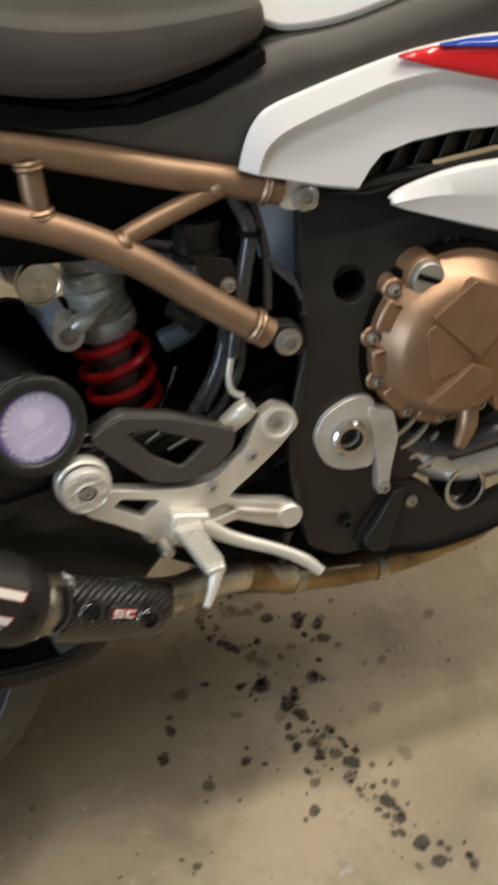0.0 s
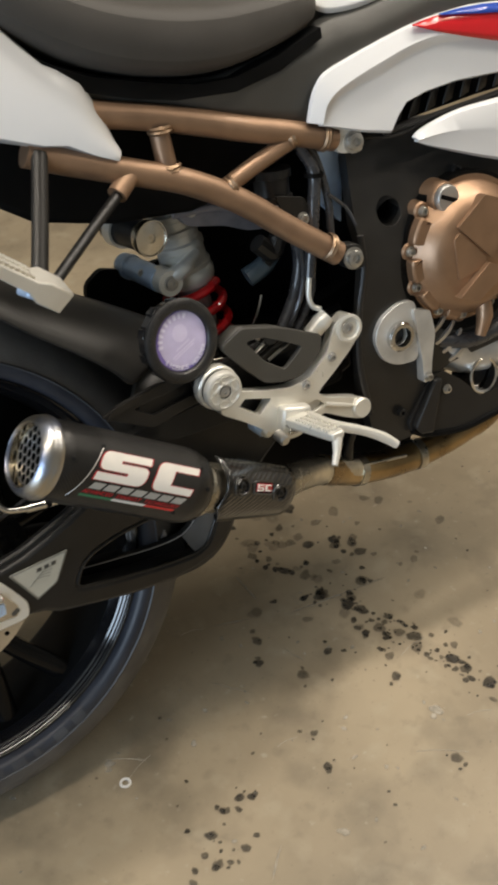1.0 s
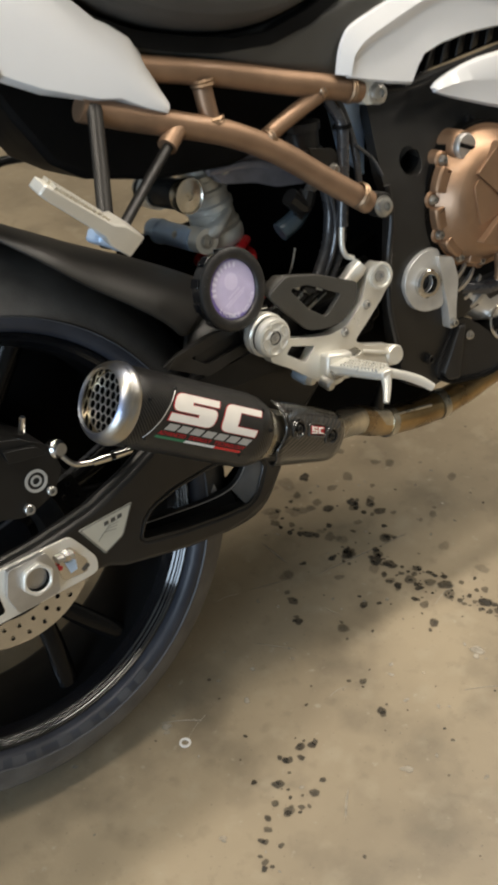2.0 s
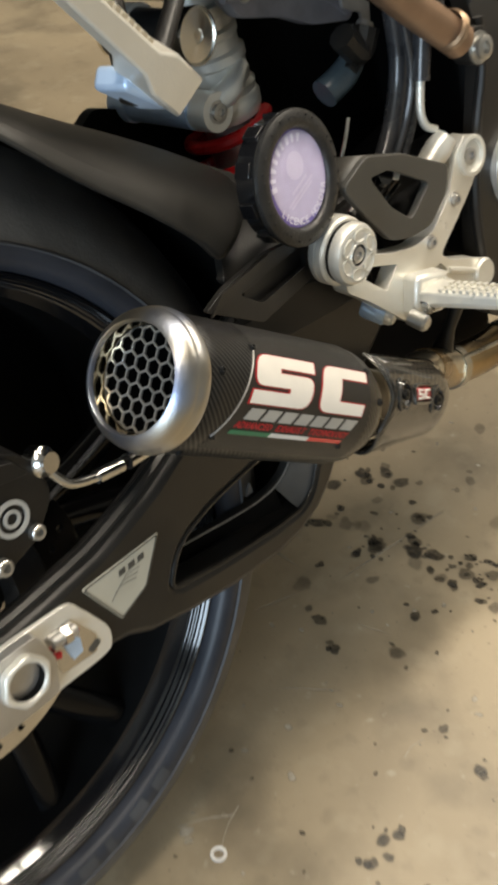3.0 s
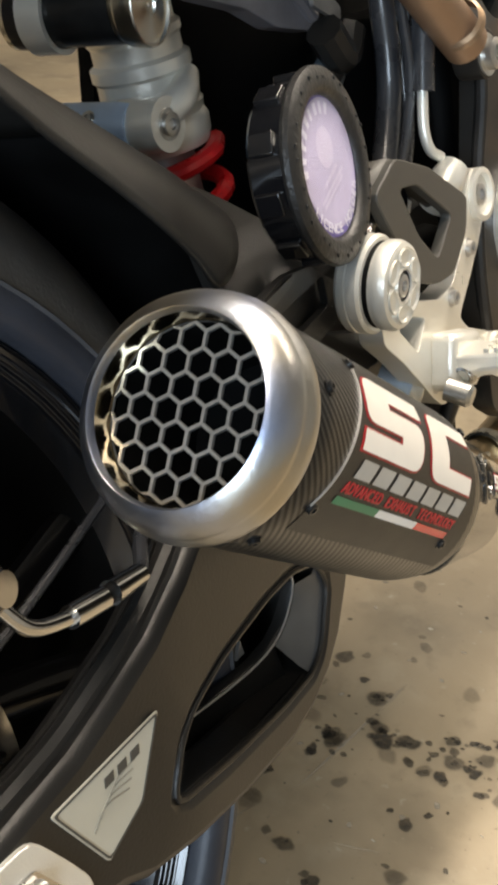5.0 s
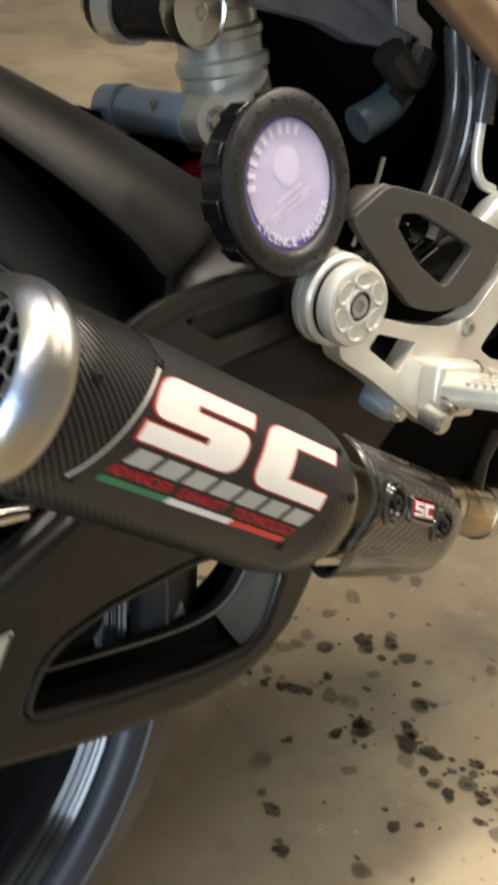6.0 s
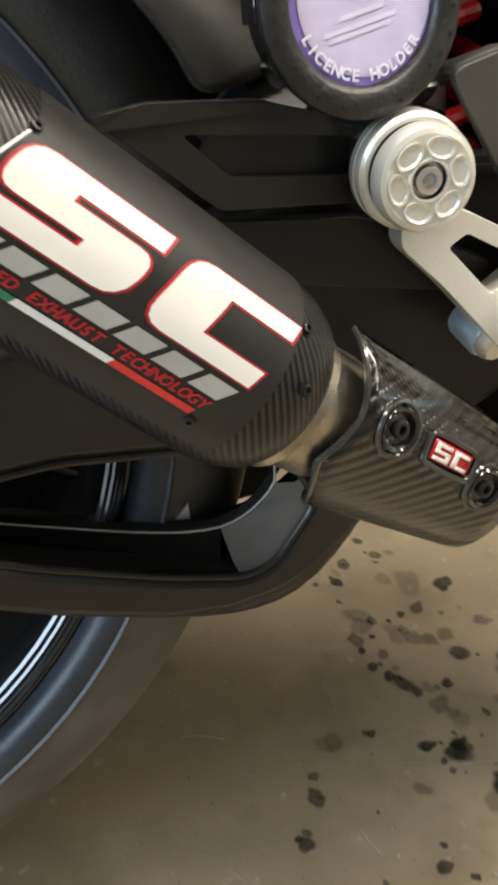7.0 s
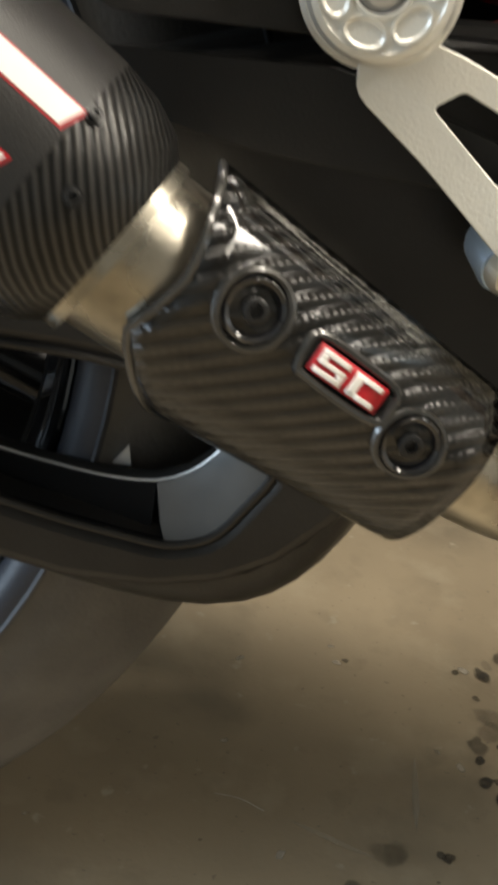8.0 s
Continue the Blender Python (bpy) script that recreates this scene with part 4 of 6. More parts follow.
def muffler():
    R = MUF_R
    body = part("muffler", unwrap(lathe([(0.014, R - 0.004), (0.0185, R - 0.0006), (0.030, R), (0.166, R), (0.176, R - 0.0012), (0.185, R - 0.0045), (0.190, R - 0.009), (0.191, 0.022)], MUF_C, MUF_A, 72), MUF_C, MUF_A, MUF_R), M_CARBON, bike, "short round matte carbon silencer")
    part("end_ring", lathe([(0.003, 0.0281), (0.0006, 0.0286), (0, 0.0291), (0.0004, 0.0300), (0.0010, 0.0309), (0.0030, 0.0332), (0.0056, 0.0351), (0.0082, 0.0362), (0.0092, 0.0364), (0.0100, 0.0363), (0.0108, 0.0366), (0.0128, 0.0374), (0.0150, 0.0377), (0.0172, 0.0374), (0.0186, 0.0366), (0.0190, 0.0354)], MUF_C, MUF_A, 96), M_RING, body, "polished heat-tinted steel end ring")
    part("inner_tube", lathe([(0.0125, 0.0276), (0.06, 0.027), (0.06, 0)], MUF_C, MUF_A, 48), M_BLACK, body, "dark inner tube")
    part("inner_lip", lathe([(0.003, 0.0281), (0.0125, 0.0274)], MUF_C, MUF_A, 64), M_LIP, body, "straw-coloured polished inner lip")
    # hexagon grille
    bm = bmesh.new()
    pitch, wall, lim = 0.0084, 0.00060, 0.0272
    a, u, v = MUF_A, MUF_U, MUF_W
    up = -v
    for j in range(-5, 6):
        for i in range(-5, 6):
            cx, cy = pitch * (i + 0.5 * (j % 2)), pitch * 0.866 * j
            if math.hypot(cx, cy) > lim + pitch * 0.4:
                continue
            def ringv(r, s):
                out = []
                for k in range(6):
                    an = math.pi / 3 * k + math.pi / 6
                    px, py = cx + r * math.cos(an), cy + r * math.sin(an)
                    q = math.hypot(px, py)
                    if q > lim:
                        px, py = px * lim / q, py * lim / q
                    out.append(bm.verts.new(MUF_C + a * s + u * px + up * py))
                return out
            ro, ri = pitch / math.sqrt(3), pitch / math.sqrt(3) - wall
            o1, i1, i2 = ringv(ro, 0.0100), ringv(ri, 0.0100), ringv(ri, 0.0112)
            for k in range(6):
                k2 = (k + 1) % 6
                try:
                    bm.faces.new((o1[k], o1[k2], i1[k2], i1[k]))
                    bm.faces.new((i1[k], i1[k2], i2[k2], i2[k]))
                except ValueError:
                    pass
    part("hexagon_grille", bm, M_ALUD, body, "grey metal honeycomb outlet grille", smooth=False)
    # dark panel under the decals, its seam, decals and rivets
    lean_s = lambda d: 0.0345 + 0.0245 * (30 - max(-50, min(32, d))) / 80
    wrap([(lean_s(d), d) for d in range(48, -126, -6)] + [(0.1655, d) for d in range(-120, 49, 6)], R + 0.00022, "decal_panel", M_PANEL, body, "plain matte panel under the decals")
    seam = [on_muffler(0.0345 + 0.0245 * (30 - d) / 80, d, R + 0.0002) for d in range(32, -52, -6)]
    part("panel_seam", tube(seam, 0.00045, 6, 2), M_ALUD, body)
    k = lambda s0, d0, w, h, pts: [(s0 + w * x - 0.0085 * (y - 0.5), d0 + h * y) for x, y in pts]
    def round_in(pts, corners, n=4):
        """Replaces marked corners by curves: corner index -> how far along both sides."""
        out = []
        for i, p in enumerate(pts):
            if i not in corners:
                out.append(p)
                continue
            kx, ky = corners[i]
            a, b = pts[i - 1], pts[(i + 1) % len(pts)]
            step = lambda q: (p[0] + math.copysign(kx, q[0] - p[0]) * (abs(q[0] - p[0]) > 1e-6), p[1] + math.copysign(ky, q[1] - p[1]) * (abs(q[1] - p[1]) > 1e-6))
            s0, s1 = step(a), step(b)
            for j in range(n + 1):
                t = j / n
                out.append(tuple((1 - t) ** 2 * u0 + 2 * t * (1 - t) * u1 + t * t * u2 for u0, u1, u2 in zip(s0, p, s1)))
        return out
    zig = round_in([(0, 0), (1, 0), (1, 0.26), (0.40, 0.26), (0.40, 0.36), (1, 0.36), (1, 1), (0, 1), (0, 0.74), (0.60, 0.74), (0.60, 0.64), (0, 0.64)],
                   {0: (0.17, 0.32), 5: (0.13, 0.24), 6: (0.17, 0.32), 11: (0.13, 0.24)})
    brk = round_in([(0, 0), (1, 0), (1, 0.25), (0.42, 0.25), (0.42, 0.75), (1, 0.75), (1, 1), (0, 1)], {0: (0.19, 0.32), 7: (0.19, 0.32)})
    def grow(pts, e):
        out = []
        m = len(pts)
        for i in range(m):
            p, a, c = Vector(pts[i]), Vector(pts[i - 1]), Vector(pts[(i + 1) % m])
            d1, d2 = (p - a).normalized(), (c - p).normalized()
            n1, n2 = Vector((d1.y, -d1.x)), Vector((d2.y, -d2.x))
            q = n1 + n2
            out.append(tuple(p + q * (e / max(0.5, 0.5 * q.dot(q)))))
        return out
    for s0, w, shp in ((0.0550, 0.0520, zig), (0.1155, 0.0455, brk)):
        wrap(k(s0, -44, w, 42.5, grow(shp, 0.025)), R + 0.0003, "decal_outline", M_DECALRED, body)
        wrap(k(s0, -44, w, 42.5, shp), R + 0.0006, "decal_block", M_DECAL, body, "large white decal block with red edge")
    for i in range(7):
        wrap([(s - 0.0022 * ((d - 7) / 5), d) for s, d in [(0.0520 + 0.0148 * i + 0.0122 * x, 2.5 + 10 * y) for x, y in ((0, 0), (1, 0), (1, 1), (0, 1))]], R + 0.0006, "decal_bar", M_DECALGREY, body)
    # red line of words under the bars
    for i, ch in enumerate("ADVANCED EXHAUST TECHNOLOGY"):
        if ch == " ":
            continue
        p = on_muffler(0.0478 + 0.00385 * i, 18.2, R + 0.0004)
        n = (p - (MUF_C + MUF_A * (p - MUF_C).dot(MUF_A))).normalized()
        y = n.cross(MUF_A)
        fc = bpy.data.curves.new("letter", "FONT")
        fc.body, fc.size, fc.align_x, fc.align_y, fc.extrude, fc.shear, fc.offset = ch, 1.0, "CENTER", "CENTER", 0.02, 0.25, 0.025
        ob = new("letter", fc)
        ob.parent = body
        ob.matrix_local = Matrix.Translation(p) @ Matrix((MUF_A, y, n)).transposed().to_4x4() @ Matrix.Scale(0.0054, 4)
        fc.materials.append(M_DECALRED)
    for s0, s1, mt in ((0.0450, 0.0794, M_DECALGREEN), (0.0794, 0.1151, M_DECAL), (0.1151, 0.1480, M_RED)):
        wrap([(s0, 23.0), (s1, 23.0), (s1 - 0.001, 27.4), (s0 - 0.001, 27.4)], R + 0.0005, "decal_stripe", mt, body)
    for s, d in ((0.0588, -50), (0.0279, -24), (0.1759, -17), (0.1676, -46), (0.150, 31), (0.036, 33), (0.030, 62)):
        p = on_muffler(s, d, R)
        bolt(body, p, p - (MUF_C + MUF_A * s), 0.0019, 0.0014, M_DARKBOLT, name="rivet")
    # link pipe
    link = part("link_pipe", tube([on_muffler(0.184, 0, 0), (0.268, -0.172, 0.367), (0.30, -0.157, 0.350), (0.36, -0.132, 0.314), (0.40, -0.108, 0.297), (0.44, -0.085, 0.278), (0.497, -0.064, 0.245)], [0.0250, 0.0245, 0.0190, 0.0165, 0.0160, 0.0165, 0.0165], 32, 8), M_LINK, bike, "straw-tinted steel exhaust link pipe")
    part("clamp_ring", lathe([(0.190, 0.0250), (0.190, 0.0272), (0.1935, 0.0272), (0.1935, 0.0250)], MUF_C, MUF_A, 48, closed=True), M_LINK, link)
    part("collector_pipe", tube([(0.44, -0.085, 0.278), (0.497, -0.064, 0.245), (0.562, -0.058, 0.228), (0.621, -0.056, 0.226), (0.662, -0.056, 0.231), (0.7, -0.056, 0.239), (0.80, -0.05, 0.285)], [0.0172, 0.0172, 0.017, 0.0168, 0.0165, 0.016, 0.016], 28, 8), M_TITAN, link, "heat-browned titanium exhaust pipe")
    for p, d in (((0.497, -0.064, 0.245), (1, 0.15, -0.35)), ((0.586, -0.058, 0.227), (1, 0.02, -0.1))):
        part("pipe_clamp", lathe([(-0.005, 0.0165), (-0.005, 0.0190), (0.005, 0.0190), (0.005, 0.0165)], p, d, 32, closed=True), M_LINK, link)
    part("spring_hook", tube([(0.497, -0.078, 0.257), (0.562, -0.072, 0.240)], 0.0020, 8), M_LINK, link)
    part("pipe_hanger", tube([(0.490, -0.085, 0.315), (0.484, -0.078, 0.292), (0.480, -0.072, 0.272)], [0.006, 0.005, 0.009], 12), M_FRAME, link)
    # carbon heat shield: a half shell round the link pipe
    c0, c1 = Vector((0.266, -0.170, 0.3735)), Vector((0.3555, -0.150, 0.322))
    ax = (c1 - c0).normalized()
    uu = (Vector((0, -1, 0.15)) - ax * ax.dot(Vector((0, -1, 0.15)))).normalized()
    ww = ax.cross(uu)
    L = (c1 - c0).length
    rows = []
    for i in range(15):
        t = i / 14
        row = []
        for j in range(25):
            d = -66 + 172 * j / 24
            s = L * 0.91 * t + (1 - t) * (-0.002 - 0.0060 * max(0, -d / 66) - 0.004 * max(0, min(1, d / 36)) + 0.034 * max(0, (d - 36) / 70))
            r = 0.0305 - 0.0055 * t
            flat = 1 + 0.07 * math.exp(-((d + 6) / 30) ** 2) + 0.24 * max(0.0, math.sin(radians(d))) ** 2
            row.append(c0 + ax * s + r * flat * (uu * math.cos(radians(d)) + ww * math.sin(radians(d))))
        rows.append(row)
    sh = part("heat_shield", unwrap(skin(rows), c0, ax, 0.030), M_CARBONG, bike, "gloss carbon heat shield on the exhaust link pipe", thick=0.0018)
    at = lambda s, d, r: c0 + ax * s + r * (uu * math.cos(radians(d)) + ww * math.sin(radians(d)))
    edge = [Vector(p) for p in rows[0]]
    part("shield_edge", tube(edge, 0.0013, 8, 1), M_EDGE, sh)
    for s, dg in ((0.0165, -7), (0.0735, 3)):
        p, q = at(s, dg, 0.0322 if s < 0.05 else 0.0286), at(s, dg, 0)
        cup = part("bolt_cup", lathe([(0.0008, 0.0085), (0.0018, 0.0078), (0.0012, 0.0068), (-0.0015, 0.006), (-0.0015, 0)], p, p - q, 24), M_GLOSS, sh, "recessed black bolt cup")
        bolt(cup, p - (p - q).normalized() * 0.001, p - q, 0.0034, 0.0032, M_DARKBOLT)
    def badge(s0, s1, d0, d1, r, name, mt, lab=""):
        rows2 = [[at(s0 + (s1 - s0) * i / 4, d0 + (d1 - d0) * j / 4, r - (s0 + (s1 - s0) * i / 4 - 0.014) * 0.06) for i in range(5)] for j in range(5)]
        return part(name, skin(rows2), mt, sh, lab, thick=0.0008)
    badge(0.0350, 0.0605, -16, 3, 0.0322, "badge", M_GLOSS, "small dark badge with red and white mark")
    rim = lambda pts: tube([at(s, d, 0.0327 - (s - 0.014) * 0.06) for s, d in pts], 0.0013, 8, 3)
    box_pts = [(0.0345, 4), (0.033, -6), (0.0345, -16), (0.0475, -17.5), (0.061, -16), (0.0625, -6), (0.061, 4), (0.0475, 5.5), (0.0345, 4)]
    part("badge_rim", rim(box_pts), M_EDGE, sh, "raised glossy rim")
    for s0, dg in ((0.0165, -7), (0.0735, 3)):
        ring = [(s0 + 0.0098 * math.cos(2 * math.pi * k / 12), dg + 18 * math.sin(2 * math.pi * k / 12)) for k in range(13)]
        part("cup_rim", rim(ring), M_EDGE, sh)
    badge(0.0362, 0.0590, -13.5, 1.0, 0.0329, "badge_block", M_DECALRED)
    for s0, s1, d0, d1 in ((0.0350, 0.0440, -12, -9.4), (0.0350, 0.0372, -9.4, -7.2), (0.0350, 0.0440, -7.2, -4.8), (0.0418, 0.0440, -4.8, -2.6), (0.0350, 0.0440, -2.6, 0), (0.0462, 0.0488, -12, 0), (0.0488, 0.0550, -12, -9.4), (0.0488, 0.0550, -2.6, 0)):
        badge(s0 + 0.0025, s1 + 0.0025, d0, d1, 0.0334, "badge_block", M_DECAL)


muffler()

# ---- rear frame, seat, bodywork ----


def subframe():
    y = -0.10
    top = part("subframe", tube([(0.215, y, 0.742), (0.26, y, 0.724), (0.301, y, 0.711), (0.35, y, 0.694), (0.41, y, 0.671), (0.461, -0.098, 0.653), (0.505, -0.096, 0.636)], 0.0125, 20), M_BRONZE, bike, "bronze painted tubular steel rear subframe")
    part("lower_tube", tube([(0.190, -0.103, 0.708), (0.232, -0.105, 0.688), (0.29, -0.108, 0.663), (0.335, -0.11, 0.642), (0.382, -0.112, 0.611), (0.431, -0.116, 0.568), (0.478, -0.119, 0.529)], 0.0125, 20), M_BRONZE, top)
    part("cross_tube", tube([(0.372, -0.108, 0.626), (0.41, -0.104, 0.637), (0.462, -0.10, 0.650)], 0.0085, 16), M_BRONZE, top)
    part("upright_tube", tube([(0.319, -0.101, 0.704), (0.3185, -0.106, 0.654)], 0.0095, 16), M_BRONZE, top)
    for c, r in (((0.319, -0.104, 0.695), 0.0115), ((0.3185, -0.109, 0.660), 0.0115), ((0.376, -0.112, 0.627), 0.0095), ((0.452, -0.102, 0.650), 0.0095), ((0.467, -0.121, 0.540), 0.0135), ((0.492, -0.098, 0.641), 0.0135)):
        d = Vector((0, 0, 1)) if c[0] < 0.33 else (Vector((0.9, 0, 0.3)) if r < 0.01 else Vector((0.8, 0, -0.6)) if c[2] < 0.6 else Vector((0.93, 0, -0.37)))
        part("weld_bead", lathe([(-0.004, r - 0.001), (-0.002, r + 0.0008), (0, r - 0.0002), (0.002, r + 0.0008), (0.004, r - 0.001)], c, d, 20), M_WELD, top)
    part("mount_tab", plate(rounded([(0.498, 0.650), (0.534, 0.640), (0.534, 0.616), (0.503, 0.622)], 0.008, 4), -0.104, -0.090), M_ALU, top, "bare alloy mounting lug", bevel=0.0015)
    bolt(top, (0.523, -0.104, 0.629), (0, -1, 0.05), 0.0085, 0.007)
    part("mount_tab", plate(rounded([(0.474, 0.538), (0.505, 0.533), (0.507, 0.506), (0.485, 0.508)], 0.010, 4), -0.124, -0.108), M_SATIN, top, "black mounting lug", bevel=0.0015)
    bolt(top, (0.4925, -0.124, 0.5205), (0, -1, 0.05), 0.0085, 0.007)
    # passenger footrest: two struts, bracket and a serrated alloy peg
    fr = part("footrest_bracket", tube([(0.201, -0.112, 0.707), (0.178, -0.142, 0.662), (0.147, -0.182, 0.606)], 0.0078, 14, flat=0.6), M_FRAME, bike, "dark struts holding the passenger footrest")
    part("strut", tube([(0.264, -0.117, 0.655), (0.222, -0.145, 0.640), (0.164, -0.184, 0.618)], 0.0050, 14), M_DARKC, fr)
    part("strut_clamp", tube([(0.280, -0.110, 0.6655), (0.259, -0.119, 0.6535)], 0.0095, 14), M_BRONZE, fr)
    part("far_strut", tube([(0.190, 0.160, 0.666), (0.217, 0.150, 0.682), (0.245, 0.120, 0.700)], 0.0060, 12), M_DARKC, fr)
    part("far_strut", tube([(0.165, 0.165, 0.622), (0.205, 0.160, 0.630), (0.237, 0.155, 0.6275)], 0.0055, 12), M_DARKC, fr)
    # the door's blue daylight is put into the mount's colour
    part("peg_mount", box((0.148, -0.184, 0.612), (0.034, 0.022, 0.012), pose(0, 0, 0, 0, 35, 10)), M_PALE, fr, "alloy peg mount painted with a blue daylight tint", bevel=0.003)
    root, tip = Vector((0.160, -0.196, 0.610)), Vector((0.077, -0.236, 0.688))
    d = (tip - root)
    e1 = Vector((0.62, -0.30, 0.72)).normalized()
    e1 = (e1 - d.normalized() * e1.dot(d.normalized())).normalized()
    e2 = d.normalized().cross(e1)
    sect = lambda t, w, h: [root + d * t + e1 * sx * w + e2 * sy * h for sx, sy in ((1, 1), (1, -1), (-1, -1), (-1, 1))]
    peg = part("passenger_peg", loft([sect(-0.02, 0.0095, 0.011), sect(0.0, 0.0105, 0.013), sect(0.22, 0.0105, 0.013), sect(0.30, 0.0062, 0.011), sect(0.92, 0.0052, 0.010), sect(1.0, 0.0046, 0.008)]), M_ALU, fr, "silver serrated passenger footpeg", bevel=0.0015)
    for i in range(12):
        for sy in (-0.6, 0.6):
            p = root + d * (0.36 + 0.05 * i) + e1 * 0.0062 + e2 * 0.008 * sy
            bm = bmesh.new()
            vs = [bm.verts.new(p + d.normalized() * a * 0.0022 + e1 * c * 0.002 + e2 * g * 0.0035) for a in (-1, 1) for g in (-1, 1) for c in (-1, 1)]
            bmesh.ops.convex_hull(bm, input=vs)
            part("tooth", bm, M_ALU, peg)

subframe()


def seat():
    rows = []
    for x, zb, zt, w in ((0.16, 0.835, 0.90, 0.09), (0.20, 0.800, 0.875, 0.097), (0.24, 0.770, 0.848, 0.101), (0.28, 0.750, 0.825, 0.103), (0.32, 0.737, 0.810, 0.103), (0.36, 0.728, 0.800, 0.102), (0.40, 0.725, 0.793, 0.098), (0.44, 0.730, 0.790, 0.092), (0.48, 0.737, 0.787, 0.084), (0.502, 0.745, 0.784, 0.076), (0.508, 0.758, 0.776, 0.070)):
        ring = []
        for k in range(20):
            a = 2 * math.pi * k / 20
            cy, cz = math.cos(a), math.sin(a)
            e = 0.55
            ring.append((x, MIDDLE - w * 0.98 * math.copysign(abs(cy) ** e, cy), (zb + zt) / 2 + (zt - zb) / 2 * math.copysign(abs(cz) ** e, cz)))
        rows.append(ring)
    s = part("seat", loft(rows), M_SEAT, bike, "black grained vinyl rider seat", subsurf=1)
    part("seat_pan", plate([(0.19, 0.797), (0.26, 0.757), (0.309, 0.740), (0.36, 0.7255), (0.40, 0.722), (0.45, 0.730), (0.50, 0.745), (0.50, 0.735), (0.45, 0.716), (0.40, 0.709), (0.34, 0.716), (0.30, 0.727), (0.26, 0.742), (0.19, 0.78)], -0.109, -0.06), M_BLACK, s)


seat()


def fine(pts, n=4):
    return [tuple(p) for p in curve([(*q, 0.0) for q in pts], n)]


def lin(pts, n=4):
    out = []
    for a, b in zip(pts, pts[1:]):
        out += [(a[0] + (b[0] - a[0]) * k / n, a[1] + (b[1] - a[1]) * k / n) for k in range(n)]
    return out + [tuple(pts[-1])]


def band(top, low, ys, n=1, bm=None):
    """A sheet from the top line to the low line; ys: (fraction down, y)."""
    rows = []
    for f, y in ys:
        rows.append([(a[0] + (b[0] - a[0]) * f, y, a[1] + (b[1] - a[1]) * f) for a, b in zip(top, low)])
    return skin(rows, bm)


def bodywork():
    # dark cover under the seat, running ahead along the tank
    top = [(0.20, 0.795), (0.26, 0.755), (0.309, 0.740), (0.355, 0.726), (0.40, 0.722), (0.45, 0.729), (0.495, 0.742), (0.520, 0.756), (0.55, 0.752), (0.60, 0.760), (0.72, 0.79)]
    low = [(0.20, 0.752), (0.26, 0.736), (0.305, 0.724), (0.343, 0.710), (0.381, 0.694), (0.43, 0.675), (0.474, 0.660), (0.52, 0.65), (0.56, 0.655), (0.62, 0.665), (0.72, 0.665)]
    part("side_cover", band(top, low, ((0, -0.086), (0.10, -0.097), (0.24, -0.1055), (0.30, -0.1060), (1.0, -0.098))), M_COVER, bike, "matte black plastic side cover under the seat", subsurf=2, thick=0.003)
    part("tank", loft([[(x, y, z) for y, z in ((-0.07, 0.69), (-0.088, zt - 0.04), (-0.07, zt), (MIDDLE, zt + 0.03), (0.01, zt), (0.03, zt - 0.04), (0.01, 0.69))] for x, zt in ((0.49, 0.775), (0.53, 0.80), (0.60, 0.84), (0.78, 0.87))]), M_COVER, bike, "dark tank shell")
    wt = [(0.468, 0.81), (0.50, 0.812), (0.53, 0.815), (0.58, 0.825), (0.66, 0.85)]
    wl = [(0.479, 0.781), (0.505, 0.760), (0.530, 0.7515), (0.580, 0.7535), (0.66, 0.772)]
    part("tank_panel", band(fine(wt), fine(wl), ((0, -0.076), (0.5, -0.088), (0.93, -0.095), (1, -0.092))), M_WHITE, bike, "white gloss tank panel", thick=0.004, bevel=0.001)
    # white side fairing with its coloured stripes
    ft = [(0.4725, 0.6612), (0.480, 0.6815), (0.489, 0.695), (0.500, 0.7025), (0.526, 0.709), (0.553, 0.7145), (0.58, 0.7195), (0.607, 0.7235), (0.644, 0.726), (0.69, 0.725), (0.76, 0.715)]
    fl = [(0.4835, 0.6568), (0.493, 0.6533), (0.507, 0.648), (0.521, 0.6425), (0.535, 0.637), (0.565, 0.628), (0.574, 0.641), (0.585, 0.652), (0.611, 0.657), (0.65, 0.6585), (0.76, 0.65)]
    cr = [(0.4825, 0.6580), (0.4895, 0.6735), (0.499, 0.682), (0.511, 0.6875), (0.534, 0.694), (0.558, 0.6995), (0.583, 0.705), (0.608, 0.7085), (0.640, 0.7085), (0.69, 0.702), (0.76, 0.688)]
    mixed = lambda p, q, k, y: [(a[0] + (b[0] - a[0]) * k, y, a[1] + (b[1] - a[1]) * k) for a, b in zip(p, q)]
    edge_t, crease, edge_l = fine(ft), fine(cr), lin(fl)
    rows = [mixed(edge_t, crease, 0, -0.106), mixed(edge_t, crease, 0.08, -0.1095), mixed(edge_t, crease, 1, -0.1165), mixed(crease, edge_l, 0.05, -0.1155), mixed(crease, edge_l, 0.14, -0.1115), mixed(crease, edge_l, 0.22, -0.1100), mixed(crease, edge_l, 0.6, -0.1105), mixed(crease, edge_l, 0.96, -0.1115), mixed(crease, edge_l, 1, -0.108)]
    f = part("side_fairing", skin(rows), M_WHITE, bike, "white gloss side fairing with red and blue stripe", thick=0.003, bevel=0.0008)
    red_t = [(0.600, 0.7245), (0.62, 0.7258), (0.64, 0.7268), (0.69, 0.7225), (0.76, 0.712)]
    red_l = [(0.6005, 0.7238), (0.62, 0.7155), (0.64, 0.708), (0.69, 0.690), (0.76, 0.67)]
